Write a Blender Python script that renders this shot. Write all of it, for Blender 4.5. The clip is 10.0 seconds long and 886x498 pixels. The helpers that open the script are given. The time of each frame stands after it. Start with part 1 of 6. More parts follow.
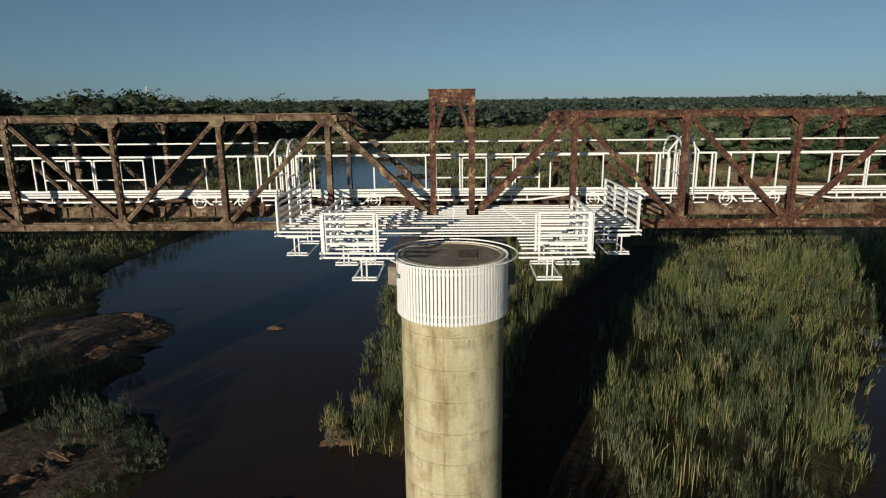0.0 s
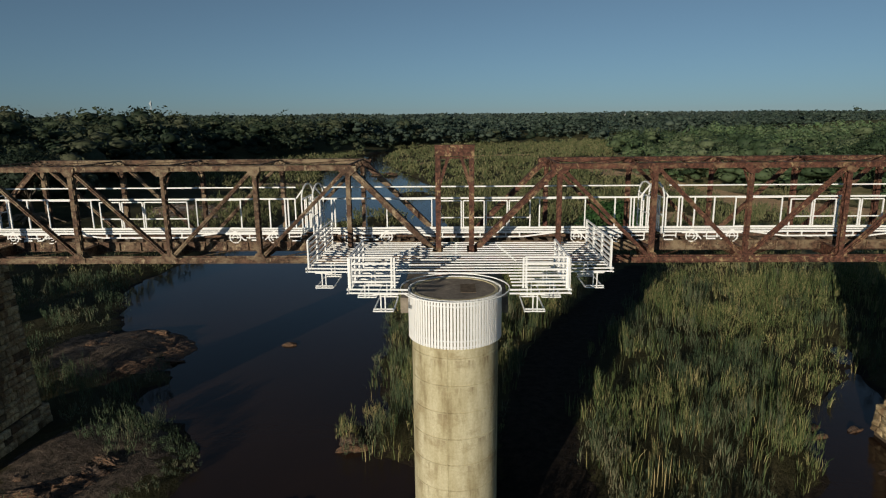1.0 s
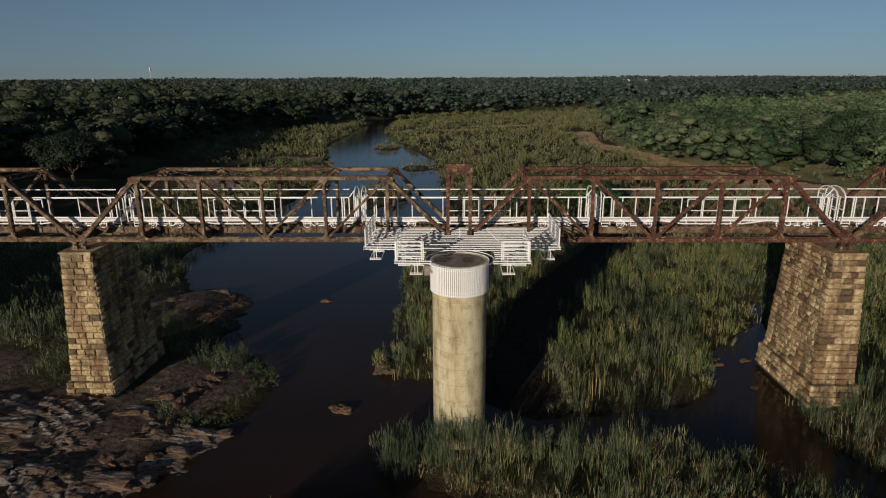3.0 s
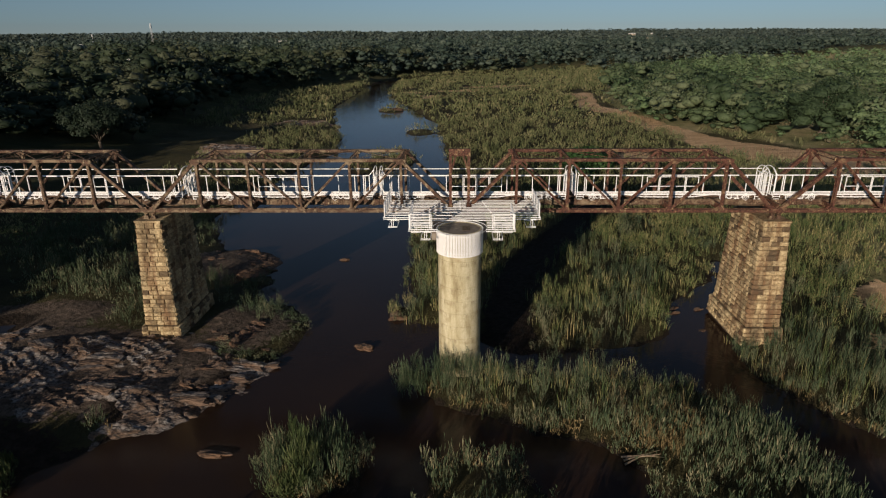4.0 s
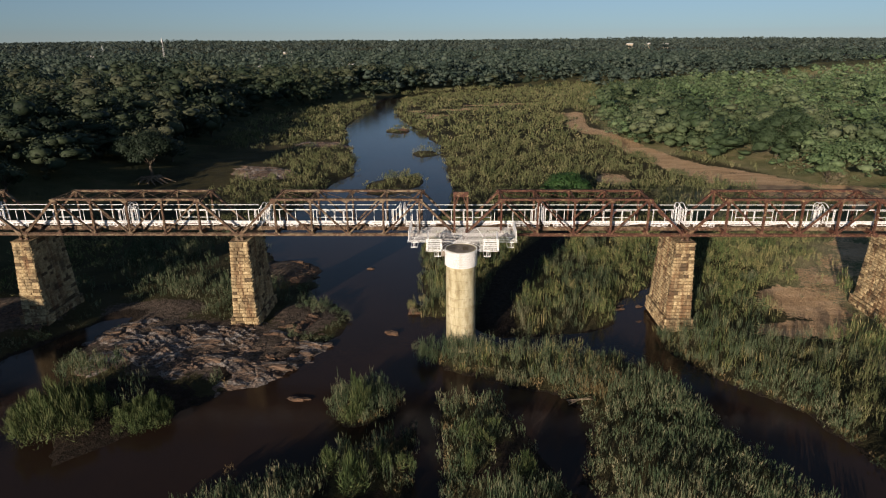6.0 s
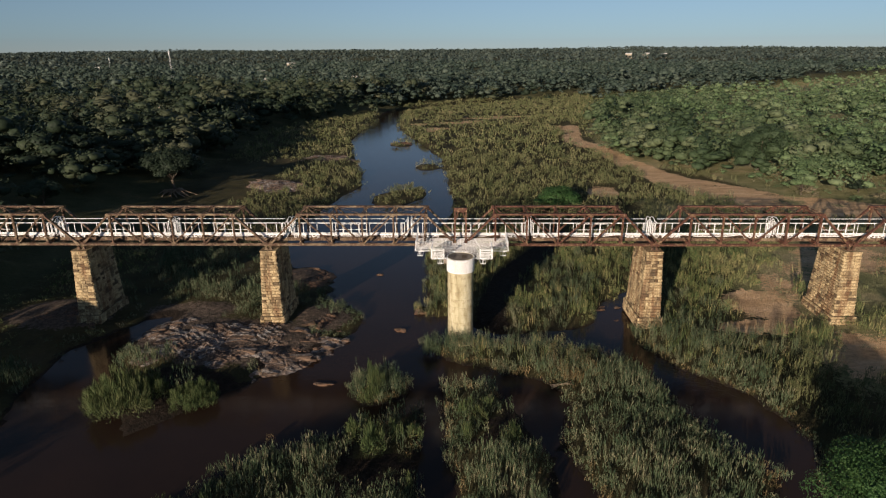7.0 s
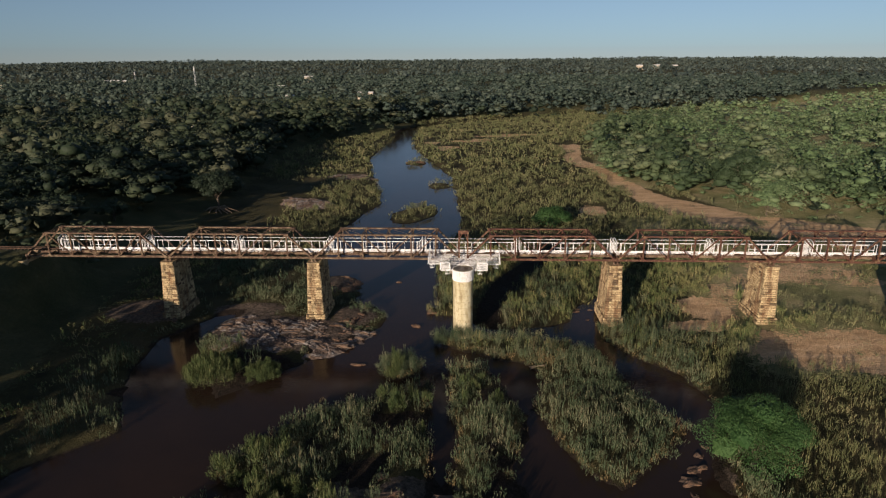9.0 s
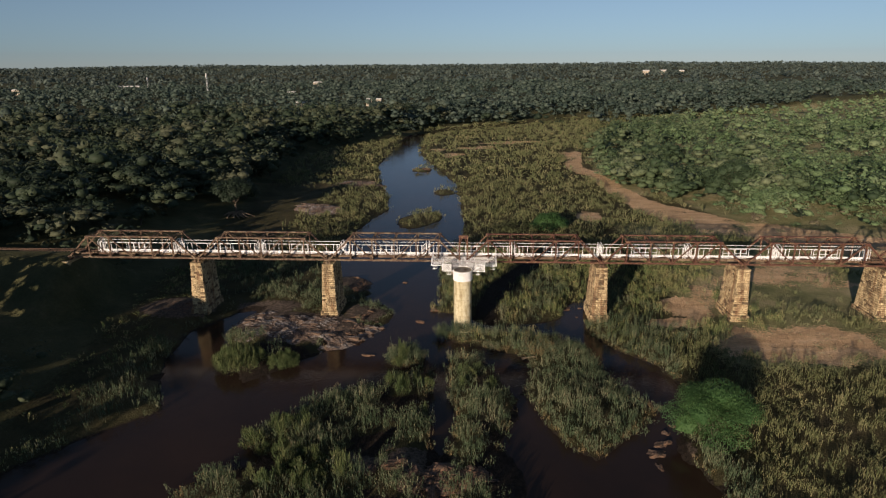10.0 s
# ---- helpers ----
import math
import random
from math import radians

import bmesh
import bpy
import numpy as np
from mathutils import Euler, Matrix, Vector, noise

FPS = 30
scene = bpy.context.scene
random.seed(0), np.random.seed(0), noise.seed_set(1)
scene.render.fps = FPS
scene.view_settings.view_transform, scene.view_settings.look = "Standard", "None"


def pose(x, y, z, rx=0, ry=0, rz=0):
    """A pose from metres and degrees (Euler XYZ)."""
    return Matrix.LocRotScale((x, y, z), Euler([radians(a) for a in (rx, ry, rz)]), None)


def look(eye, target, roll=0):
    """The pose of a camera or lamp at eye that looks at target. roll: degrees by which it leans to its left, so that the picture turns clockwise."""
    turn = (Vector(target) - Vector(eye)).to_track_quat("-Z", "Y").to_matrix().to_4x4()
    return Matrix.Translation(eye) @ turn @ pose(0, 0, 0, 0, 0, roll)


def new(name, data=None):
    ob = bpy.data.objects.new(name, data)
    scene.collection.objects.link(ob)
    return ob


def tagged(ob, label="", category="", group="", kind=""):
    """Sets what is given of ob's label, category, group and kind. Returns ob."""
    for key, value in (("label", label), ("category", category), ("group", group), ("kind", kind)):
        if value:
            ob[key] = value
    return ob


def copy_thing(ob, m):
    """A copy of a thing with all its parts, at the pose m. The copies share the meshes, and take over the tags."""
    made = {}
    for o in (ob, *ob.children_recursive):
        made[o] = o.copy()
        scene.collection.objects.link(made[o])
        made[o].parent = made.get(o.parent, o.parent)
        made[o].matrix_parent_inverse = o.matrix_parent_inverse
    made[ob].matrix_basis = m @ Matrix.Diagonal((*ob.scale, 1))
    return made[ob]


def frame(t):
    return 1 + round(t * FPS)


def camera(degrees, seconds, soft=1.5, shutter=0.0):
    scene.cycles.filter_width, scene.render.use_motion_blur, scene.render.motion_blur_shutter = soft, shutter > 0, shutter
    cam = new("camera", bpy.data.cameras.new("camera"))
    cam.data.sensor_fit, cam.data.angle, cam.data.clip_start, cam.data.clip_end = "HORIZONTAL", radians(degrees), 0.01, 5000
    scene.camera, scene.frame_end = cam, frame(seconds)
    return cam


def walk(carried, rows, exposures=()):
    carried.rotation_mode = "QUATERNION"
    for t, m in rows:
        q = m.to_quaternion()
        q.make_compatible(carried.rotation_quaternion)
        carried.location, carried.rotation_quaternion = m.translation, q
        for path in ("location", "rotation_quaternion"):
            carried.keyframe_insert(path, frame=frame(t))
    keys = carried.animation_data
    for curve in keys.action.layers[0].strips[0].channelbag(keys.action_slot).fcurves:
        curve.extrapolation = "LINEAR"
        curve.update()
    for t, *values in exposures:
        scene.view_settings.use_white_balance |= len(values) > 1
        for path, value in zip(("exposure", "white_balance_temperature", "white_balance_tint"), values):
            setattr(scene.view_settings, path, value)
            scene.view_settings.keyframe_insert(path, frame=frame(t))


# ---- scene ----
cam = camera(71.6, 10.0, soft=1.2)
PATH = [
    (0, (0.374, -29.08, 20.078), (0.323, -27.133, 19.622), -0.6),
    (0.5, (0.417, -30.928, 20.983), (0.364, -28.977, 20.549), -0.5),
    (1, (0.314, -33.446, 22.158), (0.262, -31.49, 21.742), -0.5),
    (1.5, (0.114, -36.227, 23.207), (0.069, -34.271, 22.79), -0.5),
    (2, (0.036, -40.018, 24.356), (-0.01, -38.067, 23.918), -0.5),
    (2.5, (-0.005, -44.085, 25.652), (-0.052, -42.147, 25.16), -0.4),
    (2.7, (-0.17, -46.039, 25.95), (-0.212, -44.103, 25.448), -0.3),
    (3.8, (0.047, -57.819, 30.939), (0.0, -55.924, 30.301), -0.2),
    (4, (-0.006, -60.017, 31.306), (-0.056, -58.13, 30.646), -0.4),
    (4.5, (-0.105, -65.465, 33.436), (-0.154, -63.581, 32.768), -0.3),
    (5, (-0.183, -71.598, 35.799), (-0.232, -69.71, 35.141), -0.2),
    (5.5, (-0.213, -77.45, 37.94), (-0.261, -75.558, 37.295), -0.3),
    (6.8, (-0.101, -93.515, 44.268), (-0.155, -91.617, 43.642), -0.4),
    (7, (-0.033, -96.165, 44.906), (-0.087, -94.263, 44.289), -0.4),
    (7.5, (0.17, -102.585, 47.315), (0.116, -100.681, 46.705), -0.4),
    (8, (0.544, -109.346, 49.912), (0.486, -107.44, 49.309), -0.4),
    (8.5, (1.106, -115.548, 52.272), (1.031, -113.64, 51.676), -0.5),
    (9, (1.868, -122.399, 54.625), (1.774, -120.491, 54.033), -0.4),
    (9.5, (2.65, -128.595, 56.58), (2.544, -126.686, 55.992), -0.4),
    (10, (3.656, -135.164, 58.416), (3.539, -133.254, 57.836), -0.4),
]
EXPOSURES = [(0.0, -0.4, 5740, 2), (2.0, -0.72, 5680, 4), (2.6, -0.74, 5790, 7), (4.5, -0.2, 6000, 11), (7.0, 0.04, 6060, 13), (10.0, 0.04, 6150, 15)]
walk(cam, [(t, look(eye, target, roll)) for t, eye, target, roll in PATH], EXPOSURES)

# ---- light ----
SUN_TURN, SUN_HEIGHT = 25.5, 11.3      # degrees east of the way the view faces, and above the horizon
world = bpy.data.worlds.new("sky")
scene.world = world
world.use_nodes = True
wn = world.node_tree.nodes
sky = wn.new("ShaderNodeTexSky")
sky.sky_type, sky.sun_disc = "NISHITA", False
sky.sun_elevation, sky.sun_rotation = radians(SUN_HEIGHT), radians(180 + SUN_TURN)
sky.air_density, sky.dust_density, sky.ozone_density = 0.75, 0.0, 4.5
wn["Background"].inputs["Strength"].default_value = 0.067
tone = wn.new("ShaderNodeHueSaturation")
tone.inputs["Hue"].default_value, tone.inputs["Saturation"].default_value = 0.484, 0.66
world.node_tree.links.new(sky.outputs["Color"], tone.inputs["Color"])
world.node_tree.links.new(tone.outputs["Color"], wn["Background"].inputs["Color"])
sun_data = bpy.data.lights.new("sun", "SUN")
sun_data.energy, sun_data.angle, sun_data.color = 5.7, radians(0.5), (1.0, 0.80, 0.58)
sun = new("sun", sun_data)
_el, _az = radians(SUN_HEIGHT), radians(SUN_TURN)
sun.matrix_world = look((-60, -120, 60), Vector((-60, -120, 60)) + Vector((math.sin(_az) * math.cos(_el), math.cos(_az) * math.cos(_el), -math.sin(_el))))


# ---- materials ----
def material(name, rough=0.8, metal=0.0, spec=0.3):
    m = bpy.data.materials.new(name)
    m.use_nodes = True
    b = m.node_tree.nodes["Principled BSDF"]
    b.inputs["Roughness"].default_value, b.inputs["Metallic"].default_value = rough, metal
    b.inputs["Specular IOR Level"].default_value = spec
    return m, m.node_tree.nodes, m.node_tree.links, b


def noise_node(nodes, links, scale, detail=6.0, rough=0.6, coord="Object", stretch=(1, 1, 1)):
    tc = nodes.new("ShaderNodeNewGeometry" if coord == "Position" else "ShaderNodeTexCoord")
    mp, n = nodes.new("ShaderNodeMapping"), nodes.new("ShaderNodeTexNoise")
    mp.inputs["Scale"].default_value = stretch
    n.inputs["Scale"].default_value, n.inputs["Detail"].default_value, n.inputs["Roughness"].default_value = scale, detail, rough
    links.new(tc.outputs[coord], mp.inputs["Vector"])
    links.new(mp.outputs["Vector"], n.inputs["Vector"])
    return n.outputs["Fac"]


def ramp(nodes, links, fac, stops):
    r = nodes.new("ShaderNodeValToRGB")
    while len(r.color_ramp.elements) < len(stops):
        r.color_ramp.elements.new(0.5)
    for e, (p, c) in zip(r.color_ramp.elements, stops):
        e.position, e.color = p, (*c, 1)
    links.new(fac, r.inputs["Fac"])
    return r.outputs["Color"]


def mix(nodes, links, fac, a, b, blend="MIX"):
    m = nodes.new("ShaderNodeMix")
    m.data_type, m.blend_type = "RGBA", blend
    for socket, value in ((m.inputs["Factor"], fac), (m.inputs["A"], a), (m.inputs["B"], b)):
        if isinstance(value, (int, float)):
            socket.default_value = value
        elif isinstance(value, tuple):
            socket.default_value = (*value, 1)
        else:
            links.new(value, socket)
    return m.outputs["Result"]


def maths(nodes, links, op, a, b=0.0, clamp=False):
    m = nodes.new("ShaderNodeMath")
    m.operation, m.use_clamp = op, clamp
    for socket, value in zip(m.inputs, (a, b)):
        if isinstance(value, (int, float)):
            socket.default_value = value
        else:
            links.new(value, socket)
    return m.outputs[0]


def bump(nodes, links, b, fac, strength, distance=0.05):
    n = nodes.new("ShaderNodeBump")
    n.inputs["Strength"].default_value, n.inputs["Distance"].default_value = strength, distance
    links.new(fac, n.inputs["Height"])
    links.new(n.outputs["Normal"], b.inputs["Normal"])


def rust(name, base, flake, amount, dark):
    m, n, l, b = material(name, 0.75, 0.0, 0.25)
    large = noise_node(n, l, 0.75, 7, 0.72, "Position", (1, 1, 1.4))
    fine = noise_node(n, l, 6.0, 8, 0.7, "Position")
    c = ramp(n, l, fine, ((0.36, dark), (0.5, base), (0.64, tuple(min(1, v * 2.1) for v in base))))
    chips = noise_node(n, l, 2.6, 9, 0.78, "Position", (1, 1, 0.7))
    c = mix(n, l, ramp(n, l, chips, ((0.56, (0, 0, 0)), (0.62, (0.9, 0.9, 0.9)))), c, flake)
    patch = ramp(n, l, large, ((amount, (0, 0, 0)), (amount + 0.12, (1, 1, 1))))
    c = mix(n, l, patch, c, mix(n, l, fine, flake, base))
    l.new(c, b.inputs["Base Color"])
    bump(n, l, b, fine, 0.5, 0.02)
    return m


RUST = rust("rusty_steel_tan", (0.085, 0.050, 0.033), (0.40, 0.32, 0.205), 0.495, (0.024, 0.015, 0.011))
RED_RUST = rust("rusty_steel_red", (0.085, 0.038, 0.026), (0.40, 0.29, 0.16), 0.55, (0.022, 0.012, 0.010))
RAIL = rust("rail_steel", (0.10, 0.06, 0.04), (0.16, 0.12, 0.09), 0.55, (0.03, 0.02, 0.015))

WHITE, n, l, b = material("drawn_white", 0.55, 0, 0.3)
l.new(ramp(n, l, noise_node(n, l, 3.0), ((0.2, (0.90, 0.90, 0.90)), (0.8, (0.94, 0.94, 0.94)))), b.inputs["Base Color"])

CONCRETE, n, l, b = material("board_marked_concrete", 0.9, 0, 0.2)
streak = noise_node(n, l, 1.3, 7, 0.65, stretch=(1, 1, 0.18))
blotch = noise_node(n, l, 0.55, 7, 0.7, stretch=(1, 1, 1.6))
fine = noise_node(n, l, 9.0, 8, 0.7)
c = ramp(n, l, streak, ((0.34, (0.34, 0.285, 0.17)), (0.46, (0.54, 0.485, 0.32)), (0.64, (0.70, 0.65, 0.47))))
c = mix(n, l, ramp(n, l, blotch, ((0.52, (0, 0, 0)), (0.66, (0.7, 0.7, 0.7)))), c, (0.36, 0.285, 0.165))
c = mix(n, l, 0.5, c, ramp(n, l, fine, ((0.3, (0.5, 0.46, 0.36)), (0.7, (1, 1, 0.95)))), "MULTIPLY")
# stains that run down from each joint between the lifts
pos, sep = n.new("ShaderNodeTexCoord"), n.new("ShaderNodeSeparateXYZ")
l.new(pos.outputs["Object"], sep.inputs["Vector"])
below = maths(n, l, "FRACT", maths(n, l, "DIVIDE", maths(n, l, "SUBTRACT", sep.outputs["Z"], 0.25), 1.28))
runs = noise_node(n, l, 2.6, 6, 0.75, stretch=(1, 1, 0.12))
run = maths(n, l, "MULTIPLY", ramp(n, l, below, ((0.55, (0, 0, 0)), (0.98, (1, 1, 1)))), ramp(n, l, runs, ((0.50, (0, 0, 0)), (0.64, (0.75, 0.75, 0.75)))))
c = mix(n, l, run, c, (0.20, 0.145, 0.085))
l.new(c, b.inputs["Base Color"])
bump(n, l, b, fine, 0.4, 0.02)


def stone(name, pale, mid, dark):
    m, n, l, b = material(name, 0.9, 0, 0.2)
    info = n.new("ShaderNodeObjectInfo")
    geo = n.new("ShaderNodeNewGeometry")
    rnd = maths(n, l, "FRACT", maths(n, l, "ADD", info.outputs["Random"], geo.outputs["Random Per Island"]))
    fine = noise_node(n, l, 3.5, 8, 0.72, "Position")
    stain = noise_node(n, l, 0.55, 7, 0.72, "Position", (1, 1, 0.55))
    c = ramp(n, l, rnd, ((0.0, tuple(v * 0.62 for v in mid)), (0.22, mid), (0.5, pale), (1.0, tuple(v * 1.12 for v in pale))))
    c = mix(n, l, ramp(n, l, rnd, ((0.09, (0.85, 0.85, 0.85)), (0.17, (0, 0, 0)))), c, dark)
    c = mix(n, l, 0.85, c, ramp(n, l, fine, ((0.36, (0.30, 0.26, 0.21)), (0.58, (1, 1, 1)))), "MULTIPLY")
    drip = noise_node(n, l, 0.9, 6, 0.7, "Position", (1, 1, 0.10))
    c = mix(n, l, ramp(n, l, drip, ((0.47, (0, 0, 0)), (0.62, (0.8, 0.8, 0.8)))), c, (0.18, 0.095, 0.05))
    c = mix(n, l, ramp(n, l, stain, ((0.5, (0, 0, 0)), (0.64, (0.8, 0.8, 0.8)))), c, tuple(v * 0.7 for v in dark))
    l.new(c, b.inputs["Base Color"])
    bump(n, l, b, fine, 0.6, 0.05)
    return m


STONE = stone("dressed_sandstone", (0.60, 0.48, 0.285), (0.44, 0.335, 0.19), (0.12, 0.09, 0.06))
MORTAR, n, l, b = material("dark_mortar", 0.95, 0, 0.1)
l.new(ramp(n, l, noise_node(n, l, 4.0), ((0.3, (0.09, 0.07, 0.05)), (0.7, (0.18, 0.14, 0.10)))), b.inputs["Base Color"])


def rock_material(name, a, c2, c3):
    m, n, l, b = material(name, 0.85, 0, 0.25)
    big = noise_node(n, l, 0.25, 8, 0.65, stretch=(1, 2.2, 2.0))
    fine = noise_node(n, l, 2.2, 9, 0.72, stretch=(1, 2.0, 2.5))
    c = mix(n, l, ramp(n, l, big, ((0.40, (0, 0, 0)), (0.54, (1, 1, 1)))), a, c2)
    c = mix(n, l, ramp(n, l, fine, ((0.42, (1, 1, 1)), (0.54, (0, 0, 0)))), c, c3)
    l.new(c, b.inputs["Base Color"])
    bump(n, l, b, fine, 0.9, 0.25)
    return m


ROCK = rock_material("river_rock", (0.14, 0.10, 0.08), (0.20, 0.12, 0.075), (0.05, 0.04, 0.033))
GREY_ROCK = rock_material("grey_layered_rock", (0.34, 0.32, 0.305), (0.20, 0.135, 0.095), (0.045, 0.038, 0.034))

WATER, n, l, b = material("river_water", 0.11, 0, 0.31)
b.inputs["IOR"].default_value = 1.33
murk = noise_node(n, l, 0.03, 5, 0.6)
l.new(ramp(n, l, murk, ((0.35, (0.020, 0.013, 0.010)), (0.7, (0.036, 0.021, 0.014)))), b.inputs["Base Color"])
bump(n, l, b, noise_node(n, l, 1.4, 4, 0.6), 0.22, 0.06)

GROUND, n, l, b = material("river_ground", 0.95, 0, 0.15)
at = {}
for key in ("sand", "rock", "wood", "grass", "mud_shade"):
    at[key] = n.new("ShaderNodeAttribute")
    at[key].attribute_name = key
big = noise_node(n, l, 0.09, 8, 0.65)
fine = noise_node(n, l, 1.5, 8, 0.7)
earth = ramp(n, l, big, ((0.3, (0.035, 0.032, 0.018)), (0.5, (0.075, 0.068, 0.03)), (0.7, (0.105, 0.085, 0.048))))
sandc = ramp(n, l, noise_node(n, l, 0.35, 8, 0.7, stretch=(0.3, 1.2, 1)), ((0.3, (0.46, 0.295, 0.155)), (0.5, (0.70, 0.47, 0.27)), (0.7, (0.84, 0.62, 0.39))))
woodc = ramp(n, l, big, ((0.35, (0.06, 0.066, 0.03)), (0.6, (0.11, 0.105, 0.05)), (0.75, (0.19, 0.15, 0.085))))
rockc = ramp(n, l, fine, ((0.35, (0.06, 0.05, 0.04)), (0.6, (0.17, 0.13, 0.10))))
mud_shade_c = ramp(n, l, fine, ((0.35, (0.018, 0.014, 0.011)), (0.65, (0.045, 0.033, 0.024))))
rag = maths(n, l, "MULTIPLY", maths(n, l, "SUBTRACT", fine, 0.5), 2.2)
c = earth
grassc = ramp(n, l, big, ((0.3, (0.15, 0.165, 0.07)), (0.5, (0.28, 0.265, 0.13)), (0.68, (0.44, 0.37, 0.22))))
for key, colour in (("wood", woodc), ("grass", grassc), ("rock", rockc), ("sand", sandc), ("mud_shade", mud_shade_c)):
    edge = maths(n, l, "ADD", at[key].outputs["Fac"], rag)
    c = mix(n, l, ramp(n, l, edge, ((0.42, (0, 0, 0)), (0.58, (1, 1, 1)))), c, colour)
c = mix(n, l, 0.6, c, ramp(n, l, fine, ((0.3, (0.5, 0.5, 0.5)), (0.65, (1, 1, 1)))), "MULTIPLY")
l.new(c, b.inputs["Base Color"])
bump(n, l, b, fine, 0.9, 0.5)


def foliage(name, stops, rough=0.65, spread=0.35, patch=0.02, grain=0.0, own=0.2):
    """Leaves whose colour varies from leaf to leaf, from plant to plant and, more slowly, over the ground."""
    m, n, l, b = material(name, rough, 0, 0.25)
    geo, info = n.new("ShaderNodeNewGeometry"), n.new("ShaderNodeObjectInfo")
    slow = noise_node(n, l, patch, 4, 0.6)
    tone = n.new("ShaderNodeAttribute")
    tone.attribute_name = "tone"
    plant_tone = maths(n, l, "FRACT", maths(n, l, "ADD", tone.outputs["Fac"], info.outputs["Random"]))
    f = maths(n, l, "ADD", maths(n, l, "MULTIPLY", geo.outputs["Random Per Island"], spread), maths(n, l, "MULTIPLY", plant_tone, own))
    f = maths(n, l, "ADD", f, maths(n, l, "MULTIPLY", slow, 1.06 - spread - own))
    c = ramp(n, l, f, stops)
    if grain:                              # twigs, and the shade in gaps between leaves put into the colour
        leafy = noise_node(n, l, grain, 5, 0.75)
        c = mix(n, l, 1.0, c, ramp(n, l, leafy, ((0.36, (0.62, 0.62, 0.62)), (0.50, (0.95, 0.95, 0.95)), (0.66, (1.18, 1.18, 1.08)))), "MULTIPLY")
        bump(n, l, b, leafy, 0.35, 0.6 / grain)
    l.new(c, b.inputs["Base Color"])
    t = n.new("ShaderNodeBsdfTranslucent")
    l.new(c, t.inputs["Color"])
    s = n.new("ShaderNodeMixShader")
    s.inputs["Fac"].default_value = 0.22
    l.new(b.outputs["BSDF"], s.inputs[1])
    l.new(t.outputs["BSDF"], s.inputs[2])
    l.new(s.outputs["Shader"], n["Material Output"].inputs["Surface"])
    return m


REED = foliage("reed_leaves", ((0.30, (0.048, 0.084, 0.029)), (0.44, (0.110, 0.157, 0.055)), (0.58, (0.218, 0.228, 0.092)), (0.76, (0.456, 0.372, 0.180))), patch=0.11)
GREEN_REED = foliage("green_reed_leaves", ((0.27, (0.035, 0.062, 0.032)), (0.44, (0.070, 0.106, 0.054)), (0.60, (0.124, 0.152, 0.084)), (0.80, (0.31, 0.272, 0.17))), patch=0.16)
DRY_REED = foliage("dry_reed_leaves", ((0.27, (0.065, 0.085, 0.035)), (0.46, (0.117, 0.137, 0.056)), (0.62, (0.196, 0.196, 0.091)), (0.82, (0.322, 0.278, 0.152))), patch=0.09)
BROWN_REED = foliage("withered_reed_leaves", ((0.27, (0.10, 0.085, 0.040)), (0.5, (0.20, 0.150, 0.070)), (0.8, (0.36, 0.26, 0.13))), patch=0.2)
SHRUB = foliage("willow_leaves", ((0.27, (0.044, 0.072, 0.026)), (0.5, (0.082, 0.114, 0.042)), (0.75, (0.170, 0.175, 0.075))), patch=0.2)
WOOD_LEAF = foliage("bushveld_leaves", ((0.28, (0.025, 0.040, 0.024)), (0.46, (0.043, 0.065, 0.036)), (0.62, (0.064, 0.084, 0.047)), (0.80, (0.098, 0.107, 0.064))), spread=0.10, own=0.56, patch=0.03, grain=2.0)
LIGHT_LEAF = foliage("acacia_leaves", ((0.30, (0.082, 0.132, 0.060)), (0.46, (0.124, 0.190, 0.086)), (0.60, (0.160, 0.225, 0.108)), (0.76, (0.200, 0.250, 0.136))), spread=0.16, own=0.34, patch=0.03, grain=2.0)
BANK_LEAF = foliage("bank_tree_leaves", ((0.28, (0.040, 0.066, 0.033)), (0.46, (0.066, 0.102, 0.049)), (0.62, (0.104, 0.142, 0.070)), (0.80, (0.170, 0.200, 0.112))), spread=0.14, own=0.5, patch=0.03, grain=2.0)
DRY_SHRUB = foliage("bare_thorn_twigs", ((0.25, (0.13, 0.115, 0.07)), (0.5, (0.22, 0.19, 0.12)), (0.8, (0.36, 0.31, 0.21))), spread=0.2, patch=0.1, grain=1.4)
# haze of the distance is put into these two leaf colours as blue-grey
FAR_HAZE_LEAF = foliage("hazed_bushveld_leaves", ((0.30, (0.047, 0.070, 0.063)), (0.5, (0.072, 0.096, 0.085)), (0.7, (0.109, 0.138, 0.115))), spread=0.25, patch=0.012, grain=0.25, own=0.4)
MID_HAZE_LEAF = foliage("hazed_green_leaves", ((0.30, (0.038, 0.060, 0.048)), (0.5, (0.064, 0.094, 0.074)), (0.72, (0.110, 0.142, 0.112))), spread=0.16, patch=0.03, grain=0.6, own=0.4)
FRESH_LEAF = foliage("fresh_green_leaves", ((0.2, (0.022, 0.056, 0.018)), (0.5, (0.040, 0.096, 0.028)), (0.85, (0.080, 0.142, 0.046))), patch=0.5)
ROOT, n, l, b = material("bleached_roots", 0.95, 0, 0.1)
l.new(ramp(n, l, noise_node(n, l, 2.0, stretch=(1, 1, 0.3)), ((0.3, (0.16, 0.12, 0.085)), (0.7, (0.36, 0.28, 0.20)))), b.inputs["Base Color"])
BARK, n, l, b = material("grey_bark", 0.95, 0, 0.1)
l.new(ramp(n, l, noise_node(n, l, 3.0, stretch=(1, 1, 0.3)), ((0.3, (0.06, 0.05, 0.04)), (0.7, (0.17, 0.14, 0.11)))), b.inputs["Base Color"])
